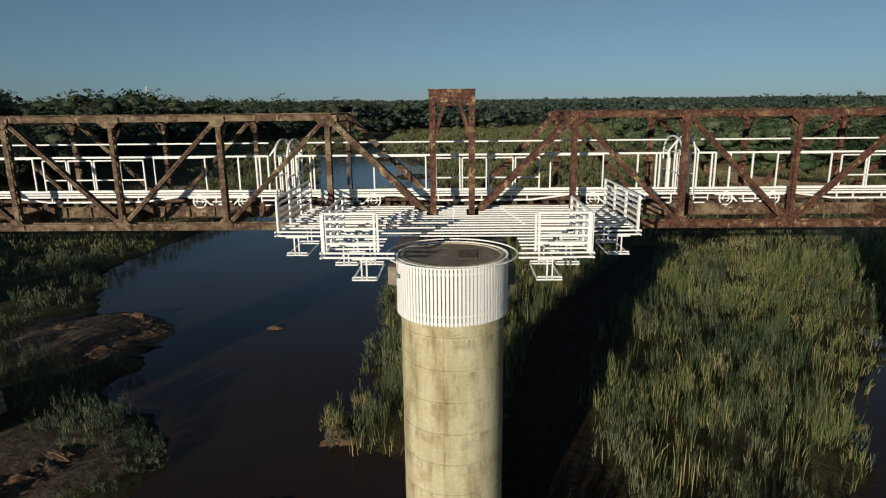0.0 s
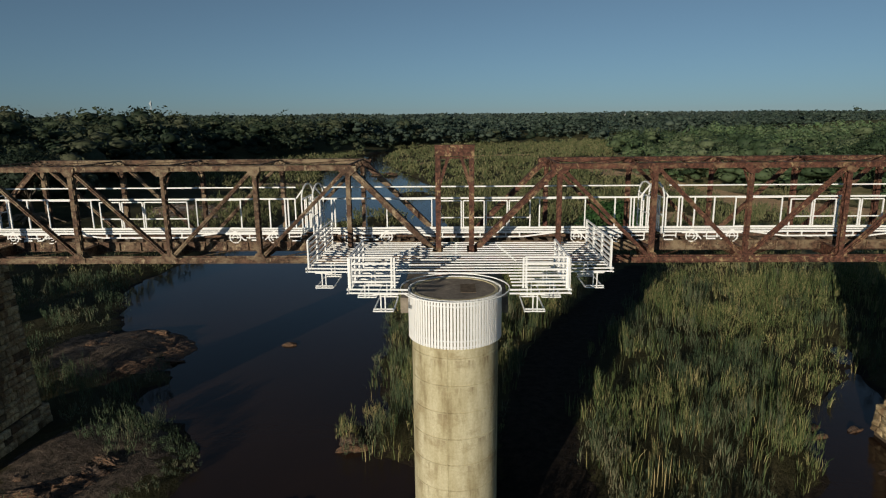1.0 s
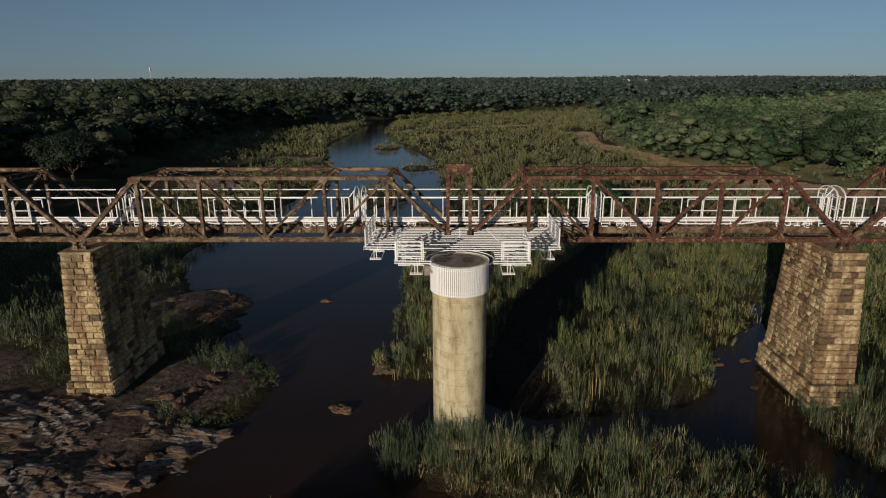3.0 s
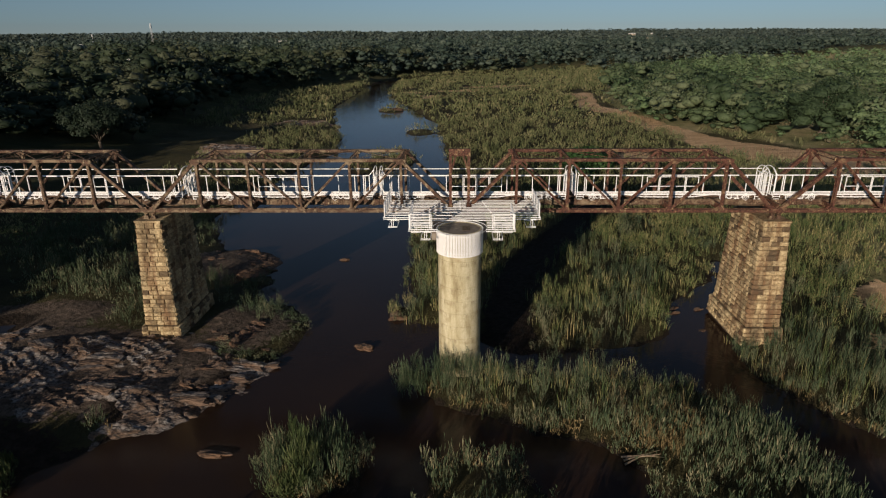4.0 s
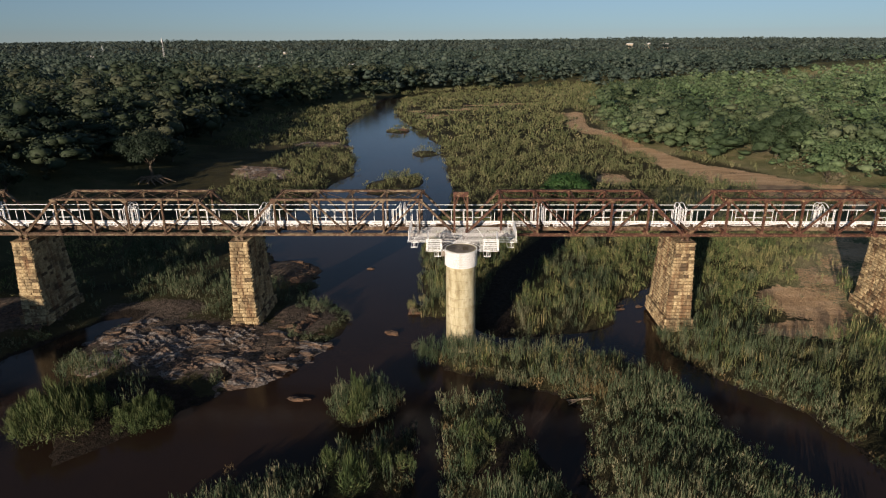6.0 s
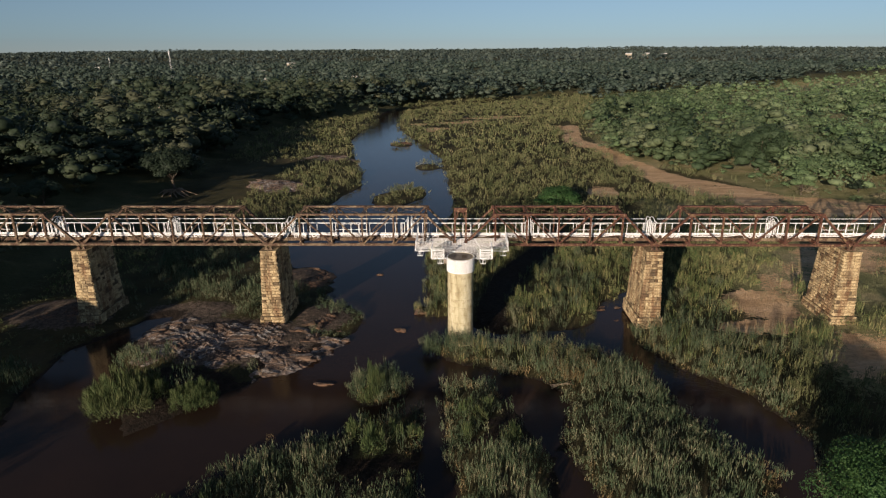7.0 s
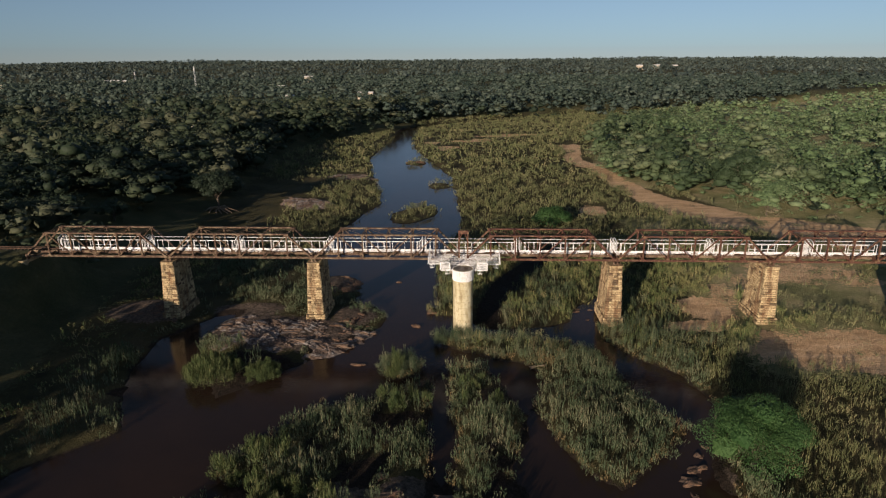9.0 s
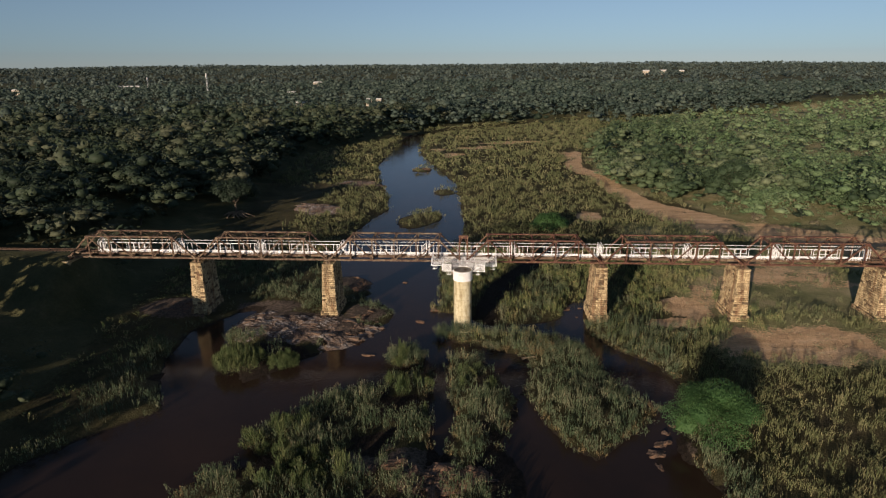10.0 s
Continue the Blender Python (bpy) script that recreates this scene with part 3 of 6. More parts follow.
def build_span(at_x, mat, label, Z_TOP):
    span = thing("truss_bridge_span", label, "bridge span", "spans of the railway bridge", at=(at_x, 0, 0))
    xs = truss_nodes()
    for y in (0.0, FAR_Y):
        inner = 1 if y == 0 else -1
        low = lambda i: (xs[i], y, Z_LOW)
        top = lambda i: (xs[i], y, Z_TOP)
        s = Shape()   # top chord: cover plate with overhanging edges over two channels
        for k in (-1, 1):
            s.box((xs[1] - 0.2, y + k * 0.17 - 0.025, Z_TOP - 0.13), (xs[5] + 0.2, y + k * 0.17 + 0.025, Z_TOP + 0.11))
            s.box((xs[1] - 0.2, y + k * 0.20 - 0.05, Z_TOP - 0.15), (xs[5] + 0.2, y + k * 0.20 + 0.05, Z_TOP - 0.125))
            part("top_chord", s, mat, span)
            s = Shape()
        part("cover_plate", s.box((xs[1] - 0.25, y - 0.24, Z_TOP + 0.11), (xs[5] + 0.25, y + 0.24, Z_TOP + 0.14)), mat, span)
        s = Shape()   # bottom chord: two plates with flanges
        for k in (-1, 1):
            s.box((xs[0] - 0.1, y + k * 0.2 - 0.02, Z_LOW - 0.15), (xs[6] + 0.1, y + k * 0.2 + 0.02, Z_LOW + 0.13))
            for z in (-0.15, 0.13):
                part("flange", Shape().box((xs[0] - 0.1, y + k * 0.235 - 0.05, Z_LOW + z - 0.02), (xs[6] + 0.1, y + k * 0.235 + 0.05, Z_LOW + z + 0.02)), mat, span)
            part("bottom_chord", s, mat, span)
            s = Shape()
        for a, c in ((0, 1), (6, 5)):
            s = Shape()
            p, q = Vector(low(a)), Vector(top(c))
            for k in (-1, 1):
                s.beam(p + Vector((0, k * 0.17, 0)), q + Vector((0, k * 0.17, 0)), 0.05, 0.28)
            up = (q - p).cross(Vector((0, 1, 0))).normalized()
            up = up if up.z > 0 else -up
            s.beam(p + up * 0.15, q + up * 0.15, 0.46, 0.04)
            part("end_post", s, mat, span)
        for i in range(1, 6):
            part("vertical", laced_post(low(i), top(i), 0.24 if i != 3 else 0.19, 0.035, 0.32), mat, span)
        for a, c in ((1, 2), (2, 3), (4, 3), (5, 4)):
            s = Shape()
            for k in (-1, 1):
                s.beam(Vector(top(a)) + Vector((0, k * 0.13, 0)), Vector(low(c)) + Vector((0, k * 0.13, 0)), 0.035, 0.19)
                s.beam(Vector(top(a)) + Vector((0, k * 0.16, 0)), Vector(low(c)) + Vector((0, k * 0.16, 0)), 0.06, 0.03)
            part("diagonal", s, mat, span)
        for i in range(7):
            for z, on in ((Z_LOW, True), (Z_TOP, 0 < i < 6)):
                if on:
                    big = 0.5 if i in (1, 3, 5) else 0.36
                    z0 = z - 0.15 if z == Z_LOW else z - 0.42
                    z1 = z + 0.4 if z == Z_LOW else z + 0.08
                    for k in (-1, 1):
                        yy = y + k * 0.27
                        outline = [(xs[i] - big, z0), (xs[i] + big, z0), (xs[i] + big, z0 + 0.28), (xs[i] + big * 0.45, z1), (xs[i] - big * 0.45, z1), (xs[i] - big, z0 + 0.28)]
                        if z == Z_TOP:
                            outline = [(xs[i] - big * 0.45, z0), (xs[i] + big * 0.45, z0), (xs[i] + big, z1 - 0.24), (xs[i] + big, z1), (xs[i] - big, z1), (xs[i] - big, z1 - 0.24)]
                        vs = [(a, yy - 0.012, c) for a, c in outline] + [(a, yy + 0.012, c) for a, c in outline]
                        m6 = len(outline)
                        s = Shape().add(vs, [tuple(range(m6)), tuple(reversed(range(m6, 2 * m6)))] + [(j, j + m6, (j + 1) % m6 + m6, (j + 1) % m6) for j in range(m6)])
                        part("gusset_plate", s, mat, span)
        for i in (0, 6):
            s = Shape()
            s.box((xs[i] - 0.3, y - 0.3, 13.62), (xs[i] + 0.3, y + 0.3, 13.74))
            s.beam((xs[i], y, 13.72), (xs[i], y, 14.05), 0.5, 0.42, up=(0, 1, 0), taper=0.45)
            s.beam((xs[i], y, 14.28), (xs[i], y, 14.03), 0.5, 0.46, up=(0, 1, 0), taper=0.45)
            s.rod([(xs[i], y - 0.3, 14.04), (xs[i], y + 0.3, 14.04)], 0.09, 8)
            part("bearing_shoe", s, RUST, span)
    for i in range(1, 6):
        s = Shape()      # lattice strut between the two top chords
        for z in (Z_TOP + 0.1, Z_TOP - 0.28):
            s.beam((xs[i], 0.2, z), (xs[i], FAR_Y - 0.2, z), 0.12, 0.07)
        m8 = 8
        for j in range(m8):
            a, c = 0.2 + (FAR_Y - 0.4) * j / m8, 0.2 + (FAR_Y - 0.4) * (j + 1) / m8
            s.beam((xs[i], a, Z_TOP + (0.1 if j % 2 else -0.28)), (xs[i], c, Z_TOP + (-0.28 if j % 2 else 0.1)), 0.03, 0.05)
        for y, yk in ((0.2, 1.0), (FAR_Y - 0.2, FAR_Y - 1.0)):
            s.beam((xs[i], y, Z_TOP - 1.1), (xs[i], yk, Z_TOP - 0.25), 0.08, 0.08)
        part("top_strut", s, mat, span)
    for i in range(1, 5):
        for a, c in ((0.15, FAR_Y - 0.15), (FAR_Y - 0.15, 0.15)):
            part("lateral_brace", Shape().beam((xs[i], a, Z_TOP + 0.02 + 0.05 * (a < 1)), (xs[i + 1], c, Z_TOP + 0.02 + 0.05 * (a < 1)), 0.09, 0.035), mat, span)
    for i in range(7):
        s = Shape()
        s.box((xs[i] - 0.02, 0.25, 14.42), (xs[i] + 0.02, FAR_Y - 0.25, 15.02))
        for z in (14.42, 15.02):
            s.box((xs[i] - 0.13, 0.25, z - 0.015), (xs[i] + 0.13, FAR_Y - 0.25, z + 0.015))
        part("cross_beam", s, mat, span)
    for y in (1.75, 3.55):
        s = Shape()
        s.box((xs[0], y - 0.012, 14.62), (xs[6], y + 0.012, 15.16))
        for z in (14.62, 15.16):
            s.box((xs[0], y - 0.13, z - 0.015), (xs[6], y + 0.13, z + 0.015))
        for j in range(25):
            x = xs[0] + (xs[6] - xs[0]) * j / 24
            s.box((x - 0.035, y - 0.11, 14.64), (x + 0.035, y + 0.11, 15.14))
        part("stringer", s, RUST, span)
    for i in range(6):
        part("floor_brace", Shape().beam((xs[i], 0.25, 14.4), (xs[i + 1], FAR_Y - 0.25, 14.4), 0.1, 0.03), mat, span)
    return span


TAN = "rust-brown riveted steel truss span with flaking pale paint"
RED = "red-brown rusty riveted steel truss span on masonry piers"
spans = [build_span(0.22, RED_RUST, RED, 19.6), build_span(-PITCH - 0.16, RUST, TAN, 19.6)]
for k in (1, 2, 3):
    copy_thing(spans[0], pose(k * PITCH, 0, 0))
for k in (-2, -3):
    copy_thing(spans[1], pose(k * PITCH, 0, 0))

# track: two rails on timber sleepers, over the bridge and on to the bank
TIMBER, n, l, b = material("weathered_sleeper_timber", 0.95, 0, 0.1)
l.new(ramp(n, l, noise_node(n, l, 4.0, stretch=(1, 0.2, 1)), ((0.3, (0.05, 0.04, 0.03)), (0.7, (0.14, 0.11, 0.085)))), b.inputs["Base Color"])
track = thing("railway_track", "rusty narrow-gauge rails on weathered timber sleepers", "railway track", at=(0, 2.65, 15.18))
for y in (-0.55, 0.55):
    profile = [(-0.06, 0.16), (0.06, 0.16), (0.06, 0.18), (0.012, 0.19), (0.012, 0.26), (0.035, 0.27), (0.035, 0.3), (-0.035, 0.3), (-0.035, 0.27), (-0.012, 0.26), (-0.012, 0.19), (-0.06, 0.18)]
    m = len(profile)
    s = Shape().add([(x, y + u, v) for x in (-190, 127) for u, v in profile], [(i, (i + 1) % m, (i + 1) % m + m, i + m) for i in range(m)])
    part("rail", s, RAIL, track)
sleeper_mesh = Shape().box((-0.12, -1.05, 0.0), (0.12, 1.05, 0.16)).mesh("sleeper", TIMBER)
for i in range(290):
    ob = part("sleeper", sleeper_mesh, TIMBER, track)
    ob.location = (-108 + i * 0.8, 0, 0)


# ---- piers ----
def pier_width(z):
    """Half width and the front and back faces of a masonry pier at a height above the water."""
    k = (12.95 - z) / 12.95
    return 1.3 + 0.5 * k, -1.0 - 0.75 * k, 6.3 + 0.75 * k


def stone_mesh(seed):
    """A dressed block one unit in size, its face uneven and its edges worn; the face looks along -y."""
    r = random.Random(seed)
    s = Shape()
    j = lambda: r.uniform(-0.02, 0.02)
    back = [(-0.5, 0.5, -0.5), (0.5, 0.5, -0.5), (0.5, 0.5, 0.5), (-0.5, 0.5, 0.5)]
    rim = [(-0.5 + j(), -0.3, -0.5 + j()), (0.5 + j(), -0.3, -0.5 + j()), (0.5 + j(), -0.3, 0.5 + j()), (-0.5 + j(), -0.3, 0.5 + j())]
    face = [(-0.46 + j(), -0.5 + r.uniform(-0.2, 0.2), -0.42 + j()), (0.46 + j(), -0.5 + r.uniform(-0.2, 0.2), -0.42 + j()),
            (0.46 + j(), -0.5 + r.uniform(-0.2, 0.2), 0.42 + j()), (-0.46 + j(), -0.5 + r.uniform(-0.2, 0.2), 0.42 + j())]
    mid = [(r.uniform(-0.2, 0.2), -0.78 + r.uniform(-0.3, 0.2), r.uniform(-0.15, 0.2))]
    f = []
    for i in range(4):
        k = (i + 1) % 4
        f += [(i, k, 4 + k, 4 + i), (4 + i, 4 + k, 8 + k, 8 + i), (8 + i, 8 + k, 12)]
    return s.add(back + rim + face + mid, f + [(3, 2, 1, 0)])


BLOCKS = [stone_mesh(i) for i in range(10)]
BLOCK_MESHES = [s.mesh("stone_block", STONE) for s in BLOCKS]


def pier_stones(seed, base):
    """The blocks of one pier: (face, centre, width, height) where face 0 looks to -y, 1 to +x, 2 to +y, 3 to -x."""
    r = random.Random(seed)
    out, z = [], base
    while z < 13.1:
        h = min(r.uniform(0.42, 0.58), 13.44 - z) if z < 12.7 else 13.44 - z
        w, y0, y1 = pier_width(z + h / 2)
        if z < base + 1.5:
            w, y0, y1 = w + 0.3, y0 - 0.3, y1 + 0.3
        for face, length in ((0, 2 * w), (1, y1 - y0), (2, 2 * w), (3, y1 - y0)):
            p = -length / 2
            while p < length / 2 - 0.05:
                step = r.uniform(0.55, 1.25)
                if length / 2 - p - step < 0.45:
                    step = length / 2 - p
                mid = p + step / 2
                ym = (y0 + y1) / 2
                c = {0: (mid, y0 + 0.1, z + h / 2), 1: (w - 0.1, ym + mid, z + h / 2), 2: (-mid, y1 - 0.1, z + h / 2), 3: (-w + 0.1, ym - mid, z + h / 2)}[face]
                out.append((face, c, step - 0.035, h - 0.035))
                p += step
        z += h
    return out


def block_matrix(face, c, w, h):
    return Matrix.Translation(c) @ Matrix.Rotation(radians(90 * face), 4, "Z") @ Matrix.Diagonal((w, 0.3, h, 1))


def build_pier(x, seed, faces_apart, base):
    pier = thing("masonry_pier", "tall tapered pier of tan dressed sandstone blocks with dark stains", "bridge pier", "masonry piers of the railway bridge", at=(x, 0, 0))
    w0, a0, c0 = pier_width(-1)
    w1, a1, c1 = pier_width(13.4)
    i = 0.09
    core = Shape().add([(-w0 + i, a0 + i, -1.5), (w0 - i, a0 + i, -1.5), (w0 - i, c0 - i, -1.5), (-w0 + i, c0 - i, -1.5),
                        (-w1 + i, a1 + i, 13.45), (w1 - i, a1 + i, 13.45), (w1 - i, c1 - i, 13.45), (-w1 + i, c1 - i, 13.45)],
                       [(3, 2, 1, 0), (4, 5, 6, 7), (0, 1, 5, 4), (1, 2, 6, 5), (2, 3, 7, 6), (3, 0, 4, 7)])
    wp, ap, cp = pier_width(base + 1.4)
    core.box((-wp - 0.2, ap - 0.2, -1.5), (wp + 0.2, cp + 0.2, base + 1.42))
    part("core", core, MORTAR, pier, "dark mortar core")
    part("cap", Shape().box((-1.36, -1.08, 13.44), (1.36, 6.38, 13.62)), STONE, pier)
    r, rest, apart = random.Random(seed + 50), Shape(), 0
    for face, c, w, h in pier_stones(seed, base):
        m = block_matrix(face, c, w, h)
        pick = r.randrange(10)
        if face in faces_apart and apart < 295:
            ob = part("stone_block", BLOCK_MESHES[pick], STONE, pier)
            ob.matrix_basis = m
            apart += 1
        else:
            rest.add([m @ Vector(v) for v in BLOCKS[pick].v], BLOCKS[pick].f)
    if rest.v:
        tagged(part("stonework", rest, STONE, pier), kind="stuff")
    return pier


for k, faces_apart, base in ((-1, (0, 1), 0.2), (1, (0, 3), 0.3), (-2, (0,), 0.2), (2, (0, 3), 0.8), (3, (0,), 0.8)):
    build_pier(k * PITCH, 10 + k, faces_apart, base)

# the left abutment
abut = thing("bridge_abutment", "low sandstone abutment under the end of the bridge", "bridge abutment", at=(-95.4, 2.65, 0))
part("core", Shape().box((-1.4, -3.9, 4), (1.2, 3.9, 12.9)), MORTAR, abut)
part("cap", Shape().box((-1.6, -4.1, 12.9), (1.35, 4.1, 13.62)), STONE, abut)
r, rest = random.Random(3), Shape()
z = 7.0
while z < 12.8:
    for face, length in ((0, 2.6), (1, 7.8)):
        p = -length / 2
        while p < length / 2 - 0.1:
            step = min(r.uniform(0.6, 1.2), length / 2 - p)
            c = (p + step / 2 - 0.1, -3.9, z + 0.25) if face == 0 else (1.2, p + step / 2, z + 0.25)
            m = block_matrix(face, c, step - 0.03, 0.46)
            ob = part("stone_block", BLOCK_MESHES[r.randrange(10)], STONE, abut)
            ob.matrix_basis = m
            p += step
    z += 0.5

# the round concrete pier, cast in lifts
RX, RY = 0.12, -6.2
round_pier = thing("round_concrete_pier", "round pale concrete pier cast in lifts, stained by water", "bridge pier", at=(RX, RY, 0))
z = -1.5
while z < 14.4:
    top_z = min(z + (1.75 if z < 0 else 1.291), 14.451)
    rr = 2.0
    s = Shape().lathe([(rr - 0.05, z), (rr - 0.045, z + 0.025), (rr, z + 0.035), (rr + 0.006, (z + top_z) / 2), (rr, top_z - 0.03), (rr - 0.05, top_z), (rr - 0.3, top_z)], 72)
    part("concrete_lift", s, CONCRETE, round_pier, smooth=False)
    z = top_z
for turn in (-100, -10, 80, 170):      # upright seams of the formwork
    a = radians(turn)
    part("formwork_seam", Shape().beam((2.0 * math.cos(a), 2.0 * math.sin(a), 0.2), (2.0 * math.cos(a), 2.0 * math.sin(a), 12.6), 0.05, 0.03, up=(math.cos(a), math.sin(a), 0)), CONCRETE, round_pier)
s = Shape().lathe([(1.9, 14.52), (1.9, 14.50), (0.01, 14.51)], 48)
part("pier_top", s, STAINED, round_pier, "stained concrete top")
s = Shape().lathe([(1.98, 14.445), (1.98, 14.54), (1.86, 14.54), (1.86, 14.49)], 64)
part("rim", s, CONCRETE, round_pier)
part("hatch", Shape().box((0.25, -0.7, 14.49), (0.95, 0.75, 14.525)), MORTAR, round_pier, "dark square hatch opening")
crosshead = tagged(new("pier_crosshead", Shape().box((-2.55, -4.7, 12.85), (2.7, 7.0, 13.62)).box((-1.6, -3.9, 11.9), (1.7, 6.4, 12.85)).mesh("pier_crosshead", STAINED)),
                   "rectangular concrete crosshead beam under the truss ends", "bridge pier")
# unseen wall, sized so that its shadow widens the round pier's
tagged(new("unseen_wall_pier", Shape().box((-0.95, -3.6, -1.5), (1.05, 5.9, 11.92)).mesh("unseen_wall_pier", CONCRETE)),
       "unseen plain concrete wall assumed under the crosshead, sized by its shadow", "bridge pier")

# the steel portal between the two middle spans
portal = thing("steel_portal", "rusty steel portal with inclined braces above the round pier", "steel portal", at=(0.1, -0.45, 13.34))
for k in (-1, 1):
    s = Shape()
    s.box((k * 0.9 - 0.14, -0.14, 0), (k * 0.9 + 0.14, -0.115, 7.2)).box((k * 0.9 - 0.14, 0.115, 0), (k * 0.9 + 0.14, 0.14, 7.2)).box((k * 0.9 - 0.013, -0.115, 0), (k * 0.9 + 0.013, 0.115, 7.2))
    part("post", s, RED_RUST, portal)
    s = Shape()
    for y in (-0.1, 0.1):
        s.beam((k * 0.86, y, 5.15), (k * 0.26, y, 7.1), 0.03, 0.17)
    part("brace", s, RED_RUST, portal)
part("cross_head", Shape().box((-1.05, -0.16, 6.86), (1.05, -0.13, 7.4)).box((-1.05, 0.13, 6.86), (1.05, 0.16, 7.4)).box((-1.08, -0.2, 7.4), (1.08, 0.2, 7.45)), RED_RUST, portal)
part("lintel", Shape().box((-0.8, -0.05, 6.72), (0.8, 0.05, 6.82)), RED_RUST, portal)


# ---- drawn white lines built as solid bars: carriages, deck and pier collar ----
LINE = 0.085


THIN = 0.92


def bar(s, p, q, w=LINE):
    return s.beam(p, q, w * THIN, w * THIN)


def ring(s, c, r, axis, w=LINE, n_seg=16):
    """One closed square hoop, turned about an axis."""
    k, h = len(s.v), w * THIN / 2
    for i in range(n_seg):
        t = 2 * math.pi * i / n_seg
        for dr, da in ((-h, -h), (h, -h), (h, h), (-h, h)):
            u, v = (r + dr) * math.cos(t), (r + dr) * math.sin(t)
            s.v.append((c[0] + u, c[1] + da, c[2] + v) if axis == "y" else (c[0] + da, c[1] + u, c[2] + v) if axis == "x" else (c[0] + u, c[1] + v, c[2] + da))
    for i in range(n_seg):
        a, e = k + 4 * i, k + 4 * ((i + 1) % n_seg)
        s.f += [(a + j, a + (j + 1) % 4, e + (j + 1) % 4, e + j) for j in range(4)]
    return s


def build_carriage():
    """A railway carriage drawn in white bars: 19.4 m long, its near end at x = 0."""
    car = thing("carriage_frame", "drawn white outline of a railway carriage, built as bars on the bridge", "carriage frame", "white carriage frames on the bridge", at=(0, 2.65, 15.26))
    L, W = 19.3, 1.4
    F, E, TOPZ = 0.42, 2.42, 3.05          # floor, eaves and roof heights above the rail
    for side in (-1,):
        y = side * 0.95
        for x0, x1, z, w in ((0, L, F, 0.11), (0, L, F + 0.13, 0.07), (0, L, F + 0.26, 0.11), (0.3, L - 0.5, E, 0.1)):
            part("side_rail", bar(Shape(), (x0, y, z), (x1, y, z), w), WHITE, car)
        for x in (0.3, 1.0, 1.18, 1.9, 3.0, 17.3, 18.2, 18.38, 18.8):
            part("side_post", bar(Shape(), (x, y, F + 0.24), (x, y, E), 0.08), WHITE, car)
        for x0, x1 in ((4.2, 6.8), (13.0, 15.6)):      # tall openings on either side of the windows
            s = Shape()
            for a, c in (((x0, F + 0.3), (x0, E - 0.05)), ((x1, F + 0.3), (x1, E - 0.05)), ((x0, F + 0.3), (x1, F + 0.3)), ((x0, E - 0.05), (x1, E - 0.05))):
                bar(s, (a[0], y, a[1]), (c[0], y, c[1]), 0.07)
            part("opening_outline", s, WHITE, car)
        for i in range(4):                 # a row of windows in the middle of the side
            x = 7.3 + i * 1.32
            s = Shape()
            for a, c in (((x, F + 0.3), (x, E - 0.16)), ((x + 1.2, F + 0.3), (x + 1.2, E - 0.16)), ((x, E - 0.16), (x + 1.2, E - 0.16)), ((x, F + 0.3), (x + 1.2, F + 0.3)), ((x, F + 0.86), (x + 1.2, F + 0.86))):
                bar(s, (a[0], y, a[1]), (c[0], y, c[1]), 0.07)
            part("window_outline", s, WHITE, car)
        for x in (3.0, L - 3.0):           # bogie: side bar and hangers, with two wheels
            s = Shape()
            bar(s, (x - 1.7, y, 0.36), (x + 1.7, y, 0.36), 0.09)
            bar(s, (x - 0.6, y, 0.0), (x + 0.6, y, 0.0), 0.09)
            bar(s, (x - 0.5, y, 0.14), (x + 0.5, y, 0.14), 0.06)
            for k in (-1, 1):
                bar(s, (x + k * 0.6, y, 0.0), (x + k * 0.95, y, 0.34), 0.08)
                bar(s, (x + k * 0.3, y, 0.0), (x + k * 0.3, y, 0.36), 0.07)
            bogie = part("bogie", s, WHITE, car)
            for dx in (-1.15, 1.15):
                s = ring(Shape(), (x + dx, y, 0.16), 0.33, "y", 0.065, n_seg=12)
                bar(s, (x + dx - 0.3, y, 0.16), (x + dx + 0.3, y, 0.16), 0.06)
                wheel = part("wheel", s, WHITE, bogie)
                part("hub", ring(Shape(), (x + dx, y, 0.16), 0.17, "y", 0.05, n_seg=8), WHITE, wheel)
        s = Shape()                        # truss rods under the floor
        pts = [(4.9, y * 0.8, F), (7.2, y * 0.8, 0.12), (12.1, y * 0.8, 0.12), (14.4, y * 0.8, F)]
        for a, c in zip(pts, pts[1:]):
            bar(s, a, c, 0.09)
        for x in (7.4, 8.2, 9.6, 11.1, 11.9):
            bar(s, (x, y * 0.8, 0.12), (x, y * 0.8, F), 0.07)
        for x in (8.5, 10.2):
            s.box((x, y * 0.8 - 0.04, 0.06), (x + 0.7, y * 0.8 + 0.04, 0.16))
        part("truss_rod", s, WHITE, car)
        for x in (0.25, L - 0.95):
            step = part("step", bar(Shape(), (x, y, -0.05), (x + 0.7, y, -0.05), 0.07), WHITE, car)
            part("step_tread", bar(Shape(), (x, y, 0.2), (x + 0.7, y, 0.2), 0.07), WHITE, step)
            for dx in (0, 0.7):
                part("step_hanger", bar(Shape(), (x + dx, y, -0.05), (x + dx, y, F), 0.06), WHITE, step)
    s = Shape()
    bar(s, (0.5, -W * 0.45, TOPZ), (L - 0.5, -W * 0.45, TOPZ), 0.075)
    part("roof_line", s, WHITE, car)
    for x, k in ((0.0, 1), (L, -1)):
        s = Shape()                        # end: bowed roof edge, corner posts and platform rail
        for y in (-W * 0.45,):
            for i in range(6):
                t0, t1 = radians(90 * i / 6), radians(90 * (i + 1) / 6)
